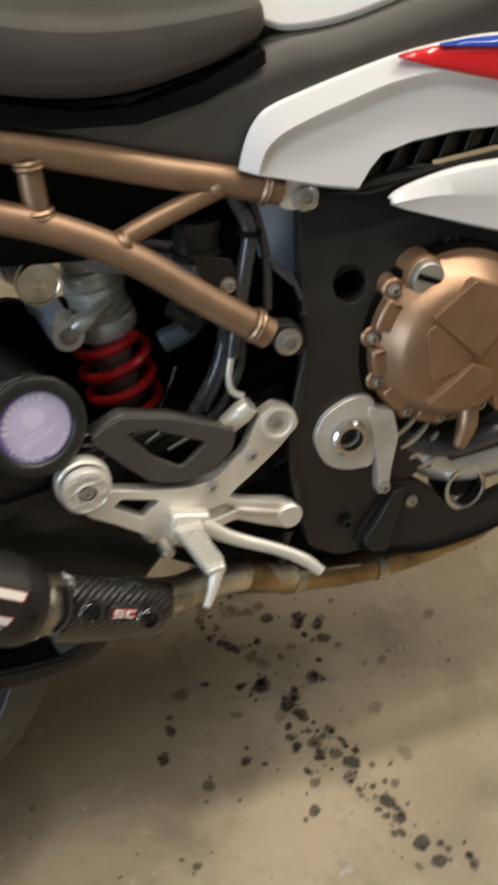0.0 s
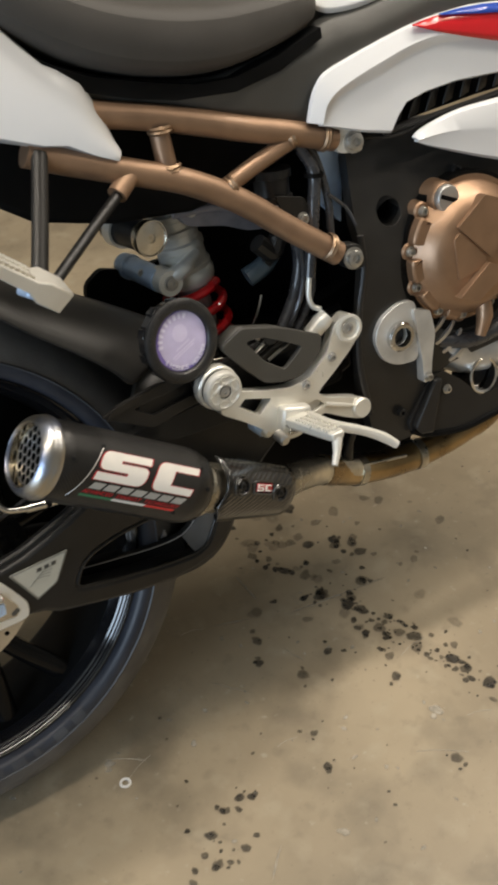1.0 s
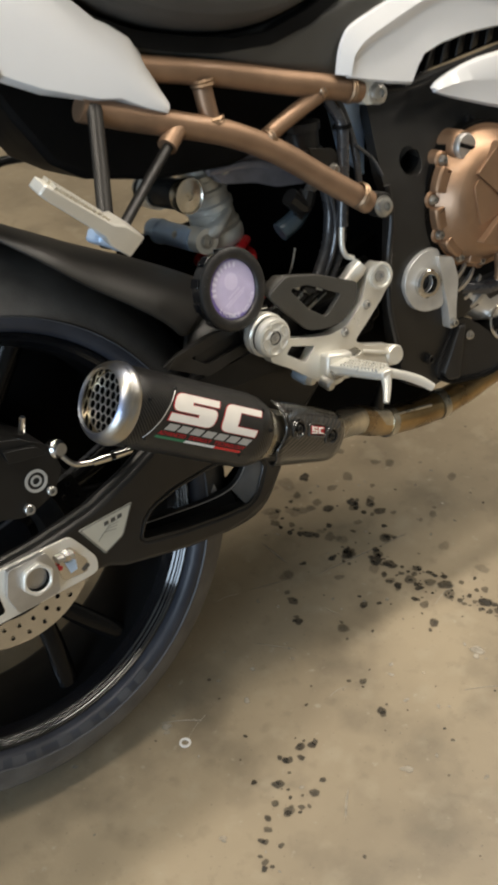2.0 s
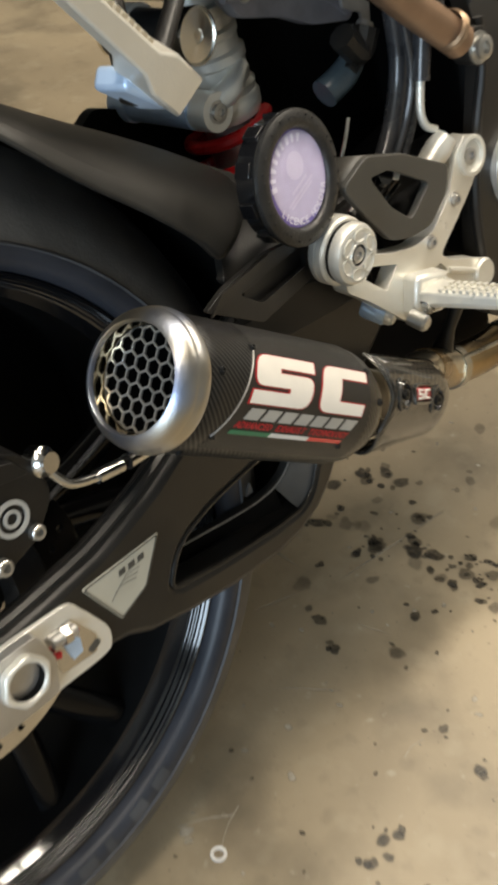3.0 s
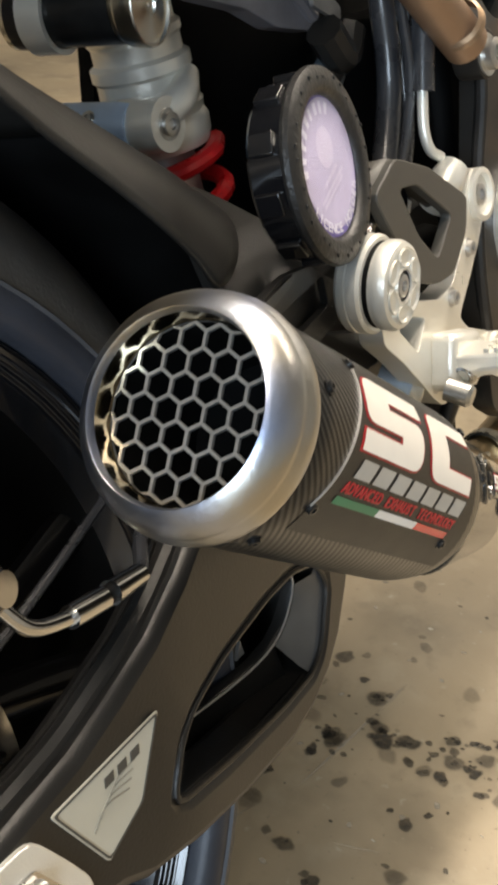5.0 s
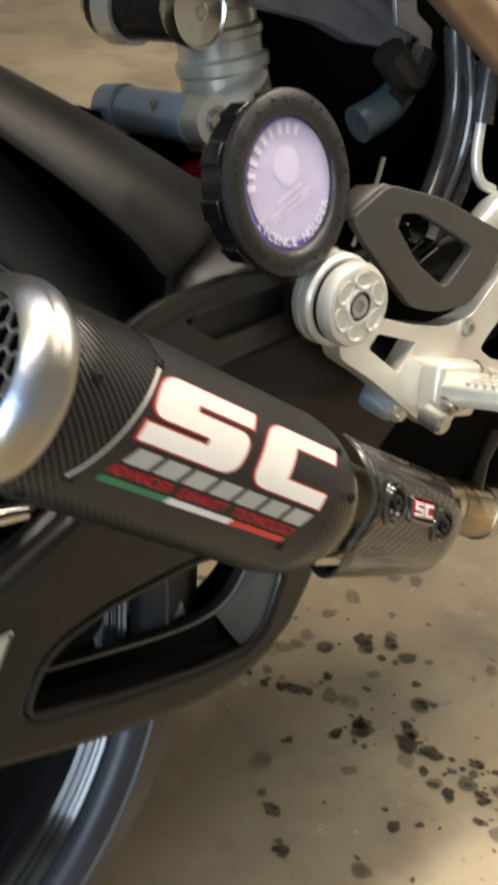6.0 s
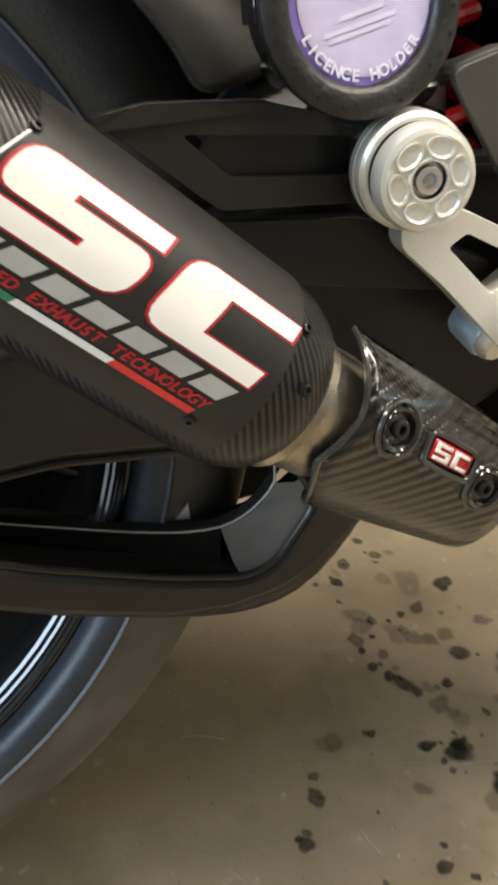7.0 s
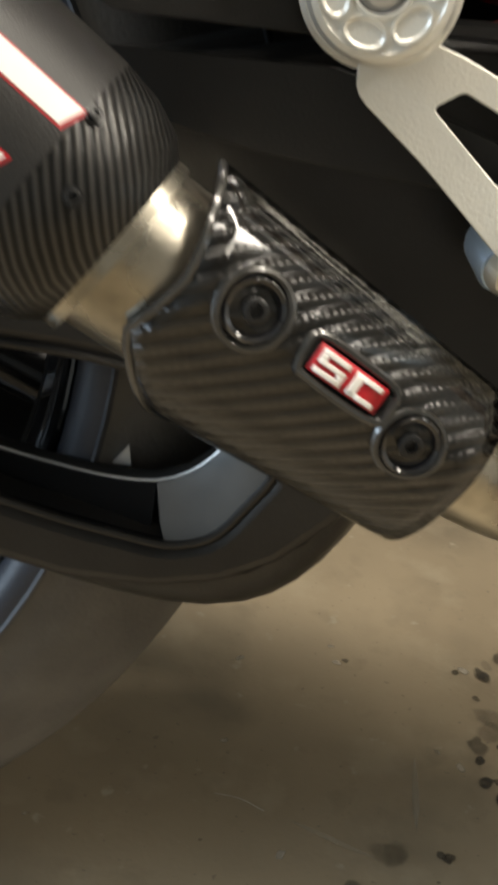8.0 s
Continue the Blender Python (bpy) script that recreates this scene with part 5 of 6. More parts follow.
    part("red_stripe", band(red_t, red_l, ((0, -0.1125), (0.2, -0.1165), (0.6, -0.1182), (1, -0.1182))), M_RED, f, "bright red stripe", thick=0.001, subsurf=1)
    part("blue_stripe", band([(0.635, 0.7275), (0.66, 0.7275), (0.69, 0.7255), (0.76, 0.715)], [(0.636, 0.7268), (0.66, 0.7225), (0.69, 0.7168), (0.76, 0.705)], ((0, -0.1130), (1, -0.1180))), M_BLUE, f, "blue stripe", thick=0.001)
    # louvred vent under it, then the lower white blade
    v = part("side_vent", plate([(0.565, 0.627), (0.575, 0.645), (0.587, 0.655), (0.611, 0.661), (0.65, 0.662), (0.76, 0.655), (0.76, 0.632), (0.69, 0.633), (0.60, 0.630)], -0.090, -0.082), M_BLACK, bike, "black louvred air vent in the fairing")
    for i in range(7):
        x, up = 0.572 + 0.0225 * i, 0.0015 * min(i, 4)
        low = [(x, -0.100, 0.6315 + up), (x + 0.0185, -0.092, 0.6325 + up)]
        top = [(x + 0.009, -0.100, 0.6475 + up * 1.5), (x + 0.0275, -0.092, 0.6525 + up * 1.2)]
        part("louvre", skin([low, top]), M_SATIN, v, thick=0.002, bevel=0.0006)
    part("vent_lip", tube([(0.561, -0.103, 0.6275), (0.599, -0.105, 0.6295), (0.648, -0.106, 0.6305), (0.76, -0.107, 0.634)], 0.0030, 10), M_SATIN, v)
    part("vent_rail", tube([(0.54, -0.100, 0.628), (0.58, -0.104, 0.6215), (0.62, -0.105, 0.6265), (0.76, -0.106, 0.629)], 0.0016, 8), M_SATIN, v)
    lt = [(0.5905, 0.6155), (0.599, 0.6205), (0.624, 0.626), (0.654, 0.629), (0.685, 0.6285), (0.76, 0.625)]
    ll = [(0.591, 0.6135), (0.603, 0.6065), (0.623, 0.597), (0.653, 0.5835), (0.685, 0.570), (0.76, 0.54)]
    part("lower_fairing", band(fine(lt), fine(ll), ((0, -0.110), (0.05, -0.115), (0.42, -0.120), (0.50, -0.1190), (0.95, -0.118), (1, -0.112))), M_WHITE, bike, "white pointed lower fairing blade", thick=0.003, bevel=0.0008)
    # tail: white panel, black undertail
    tt = [(0.00, 0.875), (0.06, 0.868), (0.11, 0.862), (0.146, 0.858), (0.172, 0.841), (0.205, 0.797), (0.222, 0.777), (0.254, 0.7575), (0.266, 0.718), (0.2735, 0.690)]
    tl = [(0.00, 0.815), (0.05, 0.795), (0.099, 0.768), (0.125, 0.749), (0.155, 0.731), (0.185, 0.719), (0.204, 0.711), (0.225, 0.706), (0.249, 0.692), (0.2690, 0.6825)]
    def facet(x, z):
        """How far a point lies ahead of the crease that runs down to the front corner."""
        return max(0.0, (x - 0.218) * 0.886 + (z - 0.777) * 0.463)
    rows = []
    for k, y0 in ((0, -0.102), (0.04, -0.110), (0.25, -0.1165), (0.5, -0.118), (0.75, -0.1185), (0.96, -0.118), (1, -0.108)):
        rows.append([])
        for a, b in zip(lin(tt, 3), lin(tl, 3)):
            x, z = a[0] + (b[0] - a[0]) * k, a[1] + (b[1] - a[1]) * k
            rows[-1].append((x, y0 + 0.26 * facet(x, z), z))
    tp = part("tail_panel", skin(rows), M_WHITE, bike, "white gloss tail panel", thick=0.004, bevel=0.001)
    part("red_tip", plate([(0.06, 0.868), (0.10, 0.858), (0.148, 0.848), (0.11, 0.840), (0.06, 0.85)], -0.1145, -0.1115), M_RED, tp, "red flash")
    bolt(tp, (0.118, -0.118, 0.757), (0, -1, 0.1), 0.004, 0.003)
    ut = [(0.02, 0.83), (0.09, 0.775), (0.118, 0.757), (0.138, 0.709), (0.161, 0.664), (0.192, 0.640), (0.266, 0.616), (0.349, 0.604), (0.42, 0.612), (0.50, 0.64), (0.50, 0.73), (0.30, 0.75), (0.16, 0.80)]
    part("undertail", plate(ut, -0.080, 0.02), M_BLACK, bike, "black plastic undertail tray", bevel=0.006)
    part("plate_bracket", tube([(0.10, 0.02, 0.70), (0.05, 0.03, 0.67), (-0.02, 0.03, 0.64)], 0.008, 10), M_SATIN, bike, "black tail bracket rods")
    part("plate_bracket", tube([(0.15, 0.03, 0.675), (0.08, 0.04, 0.655), (0.0, 0.04, 0.645)], 0.008, 10), M_SATIN, bike)


bodywork()

# ---- engine side ----


def engine():
    loop = rounded([(0.531, 0.630), (0.62, 0.625), (0.78, 0.59), (0.78, 0.36), (0.61, 0.355), (0.579, 0.342), (0.560, 0.284), (0.530, 0.284), (0.500, 0.305), (0.490, 0.37), (0.493, 0.417), (0.503, 0.464), (0.514, 0.513), (0.513, 0.541), (0.527, 0.607)], 0.008, 3)
    bulge = lambda x, z: 0.36 * (math.hypot(max(0.0, z - 0.505), 0.012) - 0.012) + 0.006 * (max(0.0, 0.475 - z) / 0.18) ** 2
    fr = part("main_frame", curved_plate(loop, -0.1125, -0.0975, [circle2(0.557, 0.546, 0.0145, 28)], [0.30 + 0.018 * k for k in range(19)], bulge), M_GLOSSF, bike, "satin black main frame plate", bevel=0.003)
    # closed bore whose inner shade is put into a near-black lining
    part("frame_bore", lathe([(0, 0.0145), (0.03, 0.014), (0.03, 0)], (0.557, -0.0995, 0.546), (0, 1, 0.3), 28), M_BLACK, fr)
    part("frame_rib", tube([(0.513, -0.110, 0.535), (0.512, -0.111, 0.50), (0.500, -0.110, 0.455), (0.492, -0.110, 0.40), (0.497, -0.110, 0.335)], 0.004, 10), M_SATIN, fr)
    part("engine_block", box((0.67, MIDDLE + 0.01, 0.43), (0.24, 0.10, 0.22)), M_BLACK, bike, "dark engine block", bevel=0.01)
    # clutch cover
    c = Vector((0.644, -0.098, 0.485))
    cl = part("clutch_cover", lathe([(0, 0.0815), (0.013, 0.0815), (0.0145, 0.0800), (0.0150, 0.0750), (0.0165, 0.0740), (0.030, 0.0655), (0.038, 0.0590), (0.0415, 0.0545), (0.0432, 0.0500), (0.044, 0.0)], c - Vector((0, 0, 0.004)), (0, -1, 0), 64), M_CLUTCH, bike, "bronze painted cast clutch cover")
    # flat black disc paints the shade of a gap round the cover
    recess = part("clutch_gap_shade", lathe([(0, 0.088), (0.0145, 0.088), (0.0145, 0.0)], c - Vector((0, 0, 0.008)), (0, -1, 0), 64), M_BLACK, cl)
    for a in (199, 168, 135, 232, 258, 288):
        x, z = c.x + 0.0765 * math.cos(radians(a)), c.z + 0.0765 * math.sin(radians(a))
        part("bolt_lug", lathe([(0, 0.0105), (0.0150, 0.0098), (0.0168, 0.0080), (0.0168, 0)], (x, -0.098, z), (0, -1, 0), 18), M_CLUTCH, cl)
        bolt(cl, (x, -0.1150, z), (0, -1, 0), 0.0042, 0.005)

    # cast blocks between the bolts leave notches in the rim
    for a0, a1 in ((140, 162), (174, 193), (205, 226), (238, 252)):
        pts = [(c.x + r * math.cos(radians(q)), c.z + r * math.sin(radians(q))) for r, q in [(0.0800, a0 + (a1 - a0) * k / 4) for k in range(5)] + [(0.0600, a1 - (a1 - a0) * k / 4) for k in range(5)]]
        part("rim_block", plate(pts, -0.1245, -0.110), M_CLUTCH, cl, bevel=0.003)
    part("raised_facet", plate(rounded([(0.611, 0.520), (0.650, 0.545), (0.700, 0.520), (0.652, 0.475)], 0.003, 3), -0.1455, -0.134), M_CLUTCH, cl, bevel=0.0012)
    part("raised_facet", plate(rounded([(0.602, 0.445), (0.645, 0.472), (0.663, 0.460), (0.661, 0.451), (0.626, 0.433)], 0.0015, 2), -0.1500, -0.132), M_CLUTCH, cl, bevel=0.0012)
    part("raised_facet", plate(rounded([(0.606, 0.508), (0.616, 0.514), (0.648, 0.474), (0.636, 0.466), (0.608, 0.462)], 0.003, 2), -0.1436, -0.134), M_CLUTCH, cl, bevel=0.001)
    part("raised_facet", plate(rounded([(0.668, 0.440), (0.71, 0.455), (0.70, 0.42), (0.67, 0.415)], 0.004, 2), -0.140, -0.125), M_CLUTCH, cl, bevel=0.0025)
    part("filler_boss", lathe([(0, 0.0178), (0.012, 0.0174), (0.019, 0.0168), (0.0225, 0.0162), (0.0236, 0.0154), (0.0230, 0.0144), (0.0230, 0)], (0.616, -0.098, 0.547), (0, -1, 0), 32), M_CLUTCH, cl)
    cap = part("oil_cap", lathe([(0, 0.0142), (0.0055, 0.0142), (0.0075, 0.0130), (0.0075, 0)], (0.616, -0.1205, 0.547), (0, -1, 0), 32), M_ALUD, cl, "silver oil filler cap with a slot")
    part("cap_slot", box((0.616, -0.1281, 0.547), (0.0225, 0.0016, 0.0046), pose(0, 0, 0, 0, 27, 0)), M_BLACK, cap)
    part("clutch_arm", tube([(0.652, -0.126, 0.428), (0.648, -0.130, 0.405), (0.640, -0.130, 0.384)], [0.008, 0.0095, 0.006], 14), M_CLUTCH, cl)
    # swingarm pivot plate and the bright castings round it
    pv = part("pivot_plate", plate(rounded([(0.509, 0.420), (0.519, 0.440), (0.543, 0.451), (0.566, 0.449), (0.568, 0.428), (0.563, 0.378), (0.534, 0.382), (0.517, 0.394)], 0.010, 4), -0.118, -0.110, [circle2(0.541, 0.415, 0.0105, 24)]), M_CASTB, bike, "bright cast aluminium swingarm pivot plate", bevel=0.002)
    part("pivot_ring", lathe([(0, 0.0165), (0.005, 0.0165), (0.007, 0.0145), (0.007, 0.0108), (0.0, 0.0105)], (0.541, -0.118, 0.415), (0, -1, 0), 32), M_STEEL, pv)
    # near-black lining carries the shade inside the pivot
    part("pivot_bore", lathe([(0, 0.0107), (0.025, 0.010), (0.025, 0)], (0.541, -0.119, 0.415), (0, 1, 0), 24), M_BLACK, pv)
    part("side_casting", plate(rounded([(0.560, 0.440), (0.582, 0.432), (0.586, 0.405), (0.578, 0.375), (0.574, 0.352), (0.564, 0.350), (0.565, 0.38)], 0.004, 3), -0.122, -0.108), M_CASTB, bike, "pale cast engine side bracket", bevel=0.003)
    bolt(pv, (0.570, -0.122, 0.357), (0, -1, 0), 0.0042, 0.005)
    wp = part("water_pump", tube([(0.595, -0.085, 0.400), (0.618, -0.086, 0.372), (0.655, -0.084, 0.345), (0.73, -0.08, 0.335)], [0.024, 0.026, 0.025, 0.026], 24), M_CASTB, bike, "cast alloy water pump housing")
    for i in range(4):
        part("rib", lathe([(-0.002, 0.028), (-0.002, 0.0325), (0.002, 0.0325), (0.002, 0.028)], (0.598 + 0.009 * i, -0.084, 0.408 - 0.013 * i), (0.6, 0, -0.8), 28), M_ALUD, wp)
    part("outlet_ring", lathe([(-0.03, 0.0205), (-0.002, 0.0222), (0.002, 0.0220), (0.003, 0.0205), (0.002, 0.0178), (-0.014, 0.0170), (-0.014, 0)], (0.656, -0.108, 0.322), (0.10, -1, 0.1), 36), M_STEEL, wp, "polished ring with a dark bore")
    # black disc across the outlet, painted for the darkness in its bore
    part("outlet_core", lathe([(0, 0), (0, 0.0148), (0.001, 0.0148), (0.001, 0.0)], (0.656, -0.098, 0.322), (0.10, -1, -0.05), 24), M_BLACK, wp)
    part("coolant_hose", tube([(0.60, -0.105, 0.385), (0.64, -0.115, 0.375), (0.69, -0.115, 0.378), (0.76, -0.10, 0.37)], 0.009, 14), M_HOSE, bike, "black rubber coolant hose")
    # belly pan
    bp = part("belly_pan", plate(rounded([(0.545, 0.305), (0.583, 0.352), (0.600, 0.349), (0.622, 0.330), (0.648, 0.299), (0.689, 0.302), (0.80, 0.325), (0.80, 0.298), (0.689, 0.275), (0.650, 0.270), (0.614, 0.270), (0.569, 0.280), (0.546, 0.294)], 0.004, 3), -0.112, -0.092), M_SATIN, bike, "matte black belly pan", bevel=0.004)
    part("belly_lip", tube([(0.548, -0.112, 0.294), (0.569, -0.112, 0.281), (0.614, -0.112, 0.2695), (0.650, -0.112, 0.2695), (0.689, -0.112, 0.2745), (0.80, -0.112, 0.298)], 0.004, 8), M_BLACK, bp)
    part("belly_fold", plate([(0.548, 0.300), (0.582, 0.348), (0.592, 0.346), (0.572, 0.284), (0.556, 0.288)], -0.120, -0.111), M_SATIN, bp, bevel=0.003)
    bolt(bp, (0.600, -0.113, 0.327), (0, -1, 0), 0.0042, 0.004)
    bolt(fr, (0.536, -0.111, 0.322), (0, -1, 0), 0.005, 0.005, M_DARKBOLT)
    bolt(fr, (0.648, -0.100, 0.564), (0, -1, 0.3), 0.0060, 0.005, M_DARKBOLT)
    part("blue_shell", plate([(0.490, 0.625), (0.535, 0.618), (0.520, 0.54), (0.495, 0.57)], -0.066, -0.058), M_PALE, bike, "dim blue plastic shell behind the frame")


engine()


def rearset():
    lay = lambda x, z: 0.165 * (x - 0.31)
    Y = -0.145
    on = lambda x, z, d=0.0: Vector((x, Y + lay(x, z) - d, z))
    outline = [(0.306, 0.443), (0.334, 0.4355), (0.362, 0.4240), (0.392, 0.4145), (0.4185, 0.4137), (0.445, 0.4280), (0.456, 0.4455), (0.463, 0.457), (0.478, 0.463), (0.495, 0.453), (0.499, 0.437), (0.4765, 0.4200), (0.452, 0.4060), (0.4335, 0.3965), (0.4270, 0.3920), (0.4400, 0.3815),
               (0.4793, 0.3650), (0.493, 0.354), (0.490, 0.342), (0.478, 0.339), (0.4545, 0.3525), (0.432, 0.3675), (0.4115, 0.3660), (0.398, 0.357), (0.382, 0.359), (0.367, 0.3700), (0.353, 0.3830), (0.328, 0.4050), (0.305, 0.4225)]
    pocket = rounded([(0.399, 0.3865), (0.4245, 0.3870), (0.4340, 0.3765), (0.411, 0.3735)], 0.003, 3)
    h = part("footrest_hanger", plate(rounded(outline, 0.005, 3), Y, Y + 0.013,
                                      [rounded([(0.3275, 0.4210), (0.3355, 0.4265), (0.3675, 0.4130), (0.3510, 0.4010)], 0.002, 3), pocket], shape=lay), M_ALU, bike, "cast silver rider footrest hanger", bevel=0.0035)
    part("pocket_floor", plate(pocket, Y + 0.005, Y + 0.011, shape=lay), M_ALUD, h)
    part("upper_eye", lathe([(-0.006, 0.0140), (0.008, 0.0150), (0.011, 0.0150), (0.0115, 0.0142), (0.0115, 0.0118), (0.0085, 0.0112), (0.0085, 0)], on(0.4785, 0.4465, -0.006), (0, -1, 0.05), 32), M_ALU, h)
    bolt(h, on(0.477, 0.447, 0.0005), (0, -1, 0.05), 0.0062, 0.004, M_ALUD)
    part("lower_eye", lathe([(0, 0.0105), (0.010, 0.0115), (0.012, 0.010), (0.012, 0)], on(0.481, 0.352, -0.006), (0, -1, 0.05), 28), M_ALU, h)
    part("arm_rib", tube([on(0.434, 0.3765), on(0.452, 0.3675), on(0.472, 0.358)], [0.0025, 0.003, 0.002], 10), M_ALU, h)
    for x, z in ((0.452, 0.424), (0.413, 0.4085), (0.372, 0.376)):
        bolt(h, on(x, z), (0, -1, 0), 0.0040, 0.004, M_ALUD)
    # turned spool at the rear end
    ax, c = Vector((0.03, -1, -0.05)).normalized(), Vector((0.3078, -0.1335, 0.4512))
    sp = part("spool", lathe([(0, 0), (0, 0.0212), (0.0015, 0.0224), (0.0052, 0.0226), (0.0056, 0.0219), (0.0062, 0.0219), (0.0066, 0.0226), (0.0108, 0.0224), (0.0124, 0.0210), (0.0126, 0.0190), (0.0150, 0.0190), (0.0152, 0.0196), (0.0166, 0.0203), (0.0205, 0.0203), (0.0232, 0.0190), (0.0240, 0.0172), (0.0236, 0.0166), (0.0236, 0.0086), (0.0246, 0.0080), (0.0246, 0.0072), (0.0205, 0.0068), (0.0205, 0)], c, ax, 56), M_ALU, h, "machined silver spool with pockets")
    part("spool_groove", lathe([(0.0126, 0.0194), (0.0151, 0.0194)], c, ax, 48), M_BLACK, sp)
    a, u, v = axes(ax)
    for k in range(6):
        an = 2 * math.pi * k / 6 + 0.82
        p = c + a * 0.0236 + 0.0124 * (u * math.cos(an) + v * math.sin(an))
        e1, e2 = u * math.cos(an) + v * math.sin(an), -u * math.sin(an) + v * math.cos(an)
        bm = bmesh.new()
        spin = [2 * math.pi * j / 16 for j in range(16)]
        oval = lambda k1, k2, up: [bm.verts.new(p + e1 * k1 * math.cos(t) + e2 * k2 * math.sin(t) + a * up) for t in spin]
        rings = [oval(0.0043, 0.0062, 0.0001), oval(0.0041, 0.0060, 0.0012), oval(0.0036, 0.0055, 0.0011), oval(0.0029, 0.0047, 0.00035), oval(0.0018, 0.0032, 0.00015)]
        for lo, hi in zip(rings, rings[1:]):
            for j in range(16):
                bm.faces.new((lo[j], lo[(j + 1) % 16], hi[(j + 1) % 16], hi[j]))
        bm.faces.new(rings[-1])
        part("pocket_rim", bm, M_ALU, sp)
    part("bolt_well", lathe([(0.0236, 0.0069), (0.0207, 0.0067), (0.0207, 0.005)], c, ax, 32), M_DARKBOLT, sp)
    bolt(sp, c + ax * 0.0207, ax, 0.0052, 0.0036, M_ALUD)
    for o in (0.012, -0.002):
        part("small_pin", tube([(0.316, -0.118, 0.472 + o * 0.6), (0.330, -0.118, 0.470 + o)], 0.0022, 8), M_STEEL, h)
    # rider's footpeg, pointing out, with its feeler
    ps, pe = Vector((0.384, -0.142, 0.385)), Vector((0.386, -0.226, 0.396))
    sect = lambda t, k: [ps + (pe - ps) * t + Vector((dx * k, 0, dz * k)) for dx, dz in ((-0.012, 0.006), (0.012, 0.006), (0.012, -0.004), (0.006, -0.010), (-0.006, -0.010), (-0.012, -0.004))]
    peg = part("rider_peg", loft([sect(0, 0.9), sect(0.12, 1.0), sect(0.2, 0.82), sect(0.9, 0.7), sect(1.0, 0.55)]), M_ALU, h, "silver serrated rider footpeg", bevel=0.0015)
    for i in range(11):
        for dx in (-0.006, 0.0, 0.006):
            part("tooth", box(ps + (pe - ps) * (0.24 + 0.066 * i) + Vector((dx, 0, 0.0052)), (0.0034, 0.0028, 0.004)), M_ALU, peg)
    part("feeler", tube([pe + Vector((0, 0.004, -0.004)), pe + Vector((-0.006, -0.002, -0.014)), pe + Vector((-0.014, -0.008, -0.024))], [0.0055, 0.0042, 0.0030], 10), M_ALU, peg)
    part("peg_clevis", box((0.386, -0.140, 0.384), (0.034, 0.016, 0.030), pose(0, 0, 0, 0, 15, 0)), M_ALU, h, bevel=0.004)
    part("return_spring", tube([(0.372 + 0.0006 * i, -0.150 + 0.005 * math.cos(i * 1.2), 0.380 + 0.005 * math.sin(i * 1.2)) for i in range(26)], 0.0012, 6, 2), M_STEEL, h)
    part("pivot_screw", lathe([(0, 0.006), (0.012, 0.006), (0.014, 0.0045), (0.014, 0)], (0.362, -0.146, 0.378), (0.1, -1, -0.3), 18), M_BOLT, h)
    part("brake_pedal", tube([(0.396, -0.146, 0.386), (0.421, -0.150, 0.367), (0.458, -0.155, 0.346), (0.478, -0.160, 0.332), (0.490, -0.166, 0.320)], [0.0075, 0.0058, 0.005, 0.0055, 0.0045], 12, flat=0.8), M_ALU, bike, "silver rear brake pedal")
    part("pushrod_knob", lathe([(0, 0), (0, 0.0088), (0.002, 0.0096), (0.016, 0.0096), (0.018, 0.0086), (0.018, 0)], (0.3545, -0.112, 0.3845), (0.25, -0.85, -0.35), 24), M_PALE, h, "pale blue anodised knob")
    part("knob_cap", lathe([(0.018, 0.0080), (0.021, 0.0078), (0.024, 0.0060), (0.0245, 0.0030), (0.0235, 0)], (0.3545, -0.112, 0.3845), (0.25, -0.85, -0.35), 24), M_ALU, h)
    # heel guard and brake reservoir hose behind
    hg = part("heel_guard", plate(rounded([(0.319, 0.487), (0.347, 0.498), (0.388, 0.484), (0.440, 0.456), (0.434, 0.438), (0.410, 0.423), (0.385, 0.425), (0.362, 0.433), (0.342, 0.456)], 0.006, 3), -0.140, -0.134, [rounded([(0.348, 0.483), (0.370, 0.480), (0.414, 0.453), (0.389, 0.437), (0.367, 0.455)], 0.005, 3)], shape=lambda x, z: 0.10 * (x - 0.34)), M_COVER, bike, "matte grey-black heel guard plate", bevel=0.002)
    part("guard_flange", skin([[(x, -0.136 + 0.10 * (x - 0.34), z) for x, z in ((0.321, 0.487), (0.347, 0.4965), (0.388, 0.4825), (0.438, 0.455))], [(x, -0.116 + 0.10 * (x - 0.34), z - 0.003) for x, z in ((0.321, 0.487), (0.347, 0.4965), (0.388, 0.4825), (0.438, 0.455))]]), M_COVER, hg, thick=0.003)
    sw = part("brake_switch", lathe([(0, 0), (0, 0.0085), (0.006, 0.0092), (0.018, 0.0092), (0.020, 0.0075), (0.020, 0)], (0.388, -0.098, 0.466), (0, -1, 0.1), 24), M_GLOSS, bike, "round black brake light switch")
    part("switch_tab", box((0.377, -0.112, 0.474), (0.006, 0.004, 0.012), pose(0, 0, 0, 0, 30, 0)), M_ALU, sw, bevel=0.0008)
    part("switch_tab", box((0.401, -0.112, 0.462), (0.012, 0.004, 0.007), pose(0, 0, 0, 0, 30, 0)), M_ALU, sw, bevel=0.0008)
    for k in range(3):
        part("link_rod", tube([(0.362 + 0.012 * k, -0.105, 0.448 - 0.004 * k), (0.39 + 0.012 * k, -0.104, 0.462 - 0.006 * k)], 0.0028, 8), M_STEEL if k != 1 else M_DARKBOLT, bike)
    mc = part("master_cylinder", tube([(0.436, -0.112, 0.452), (0.450, -0.114, 0.462), (0.458, -0.116, 0.468)], [0.009, 0.010, 0.008], 16), M_ALU, bike, "pale alloy brake master cylinder")
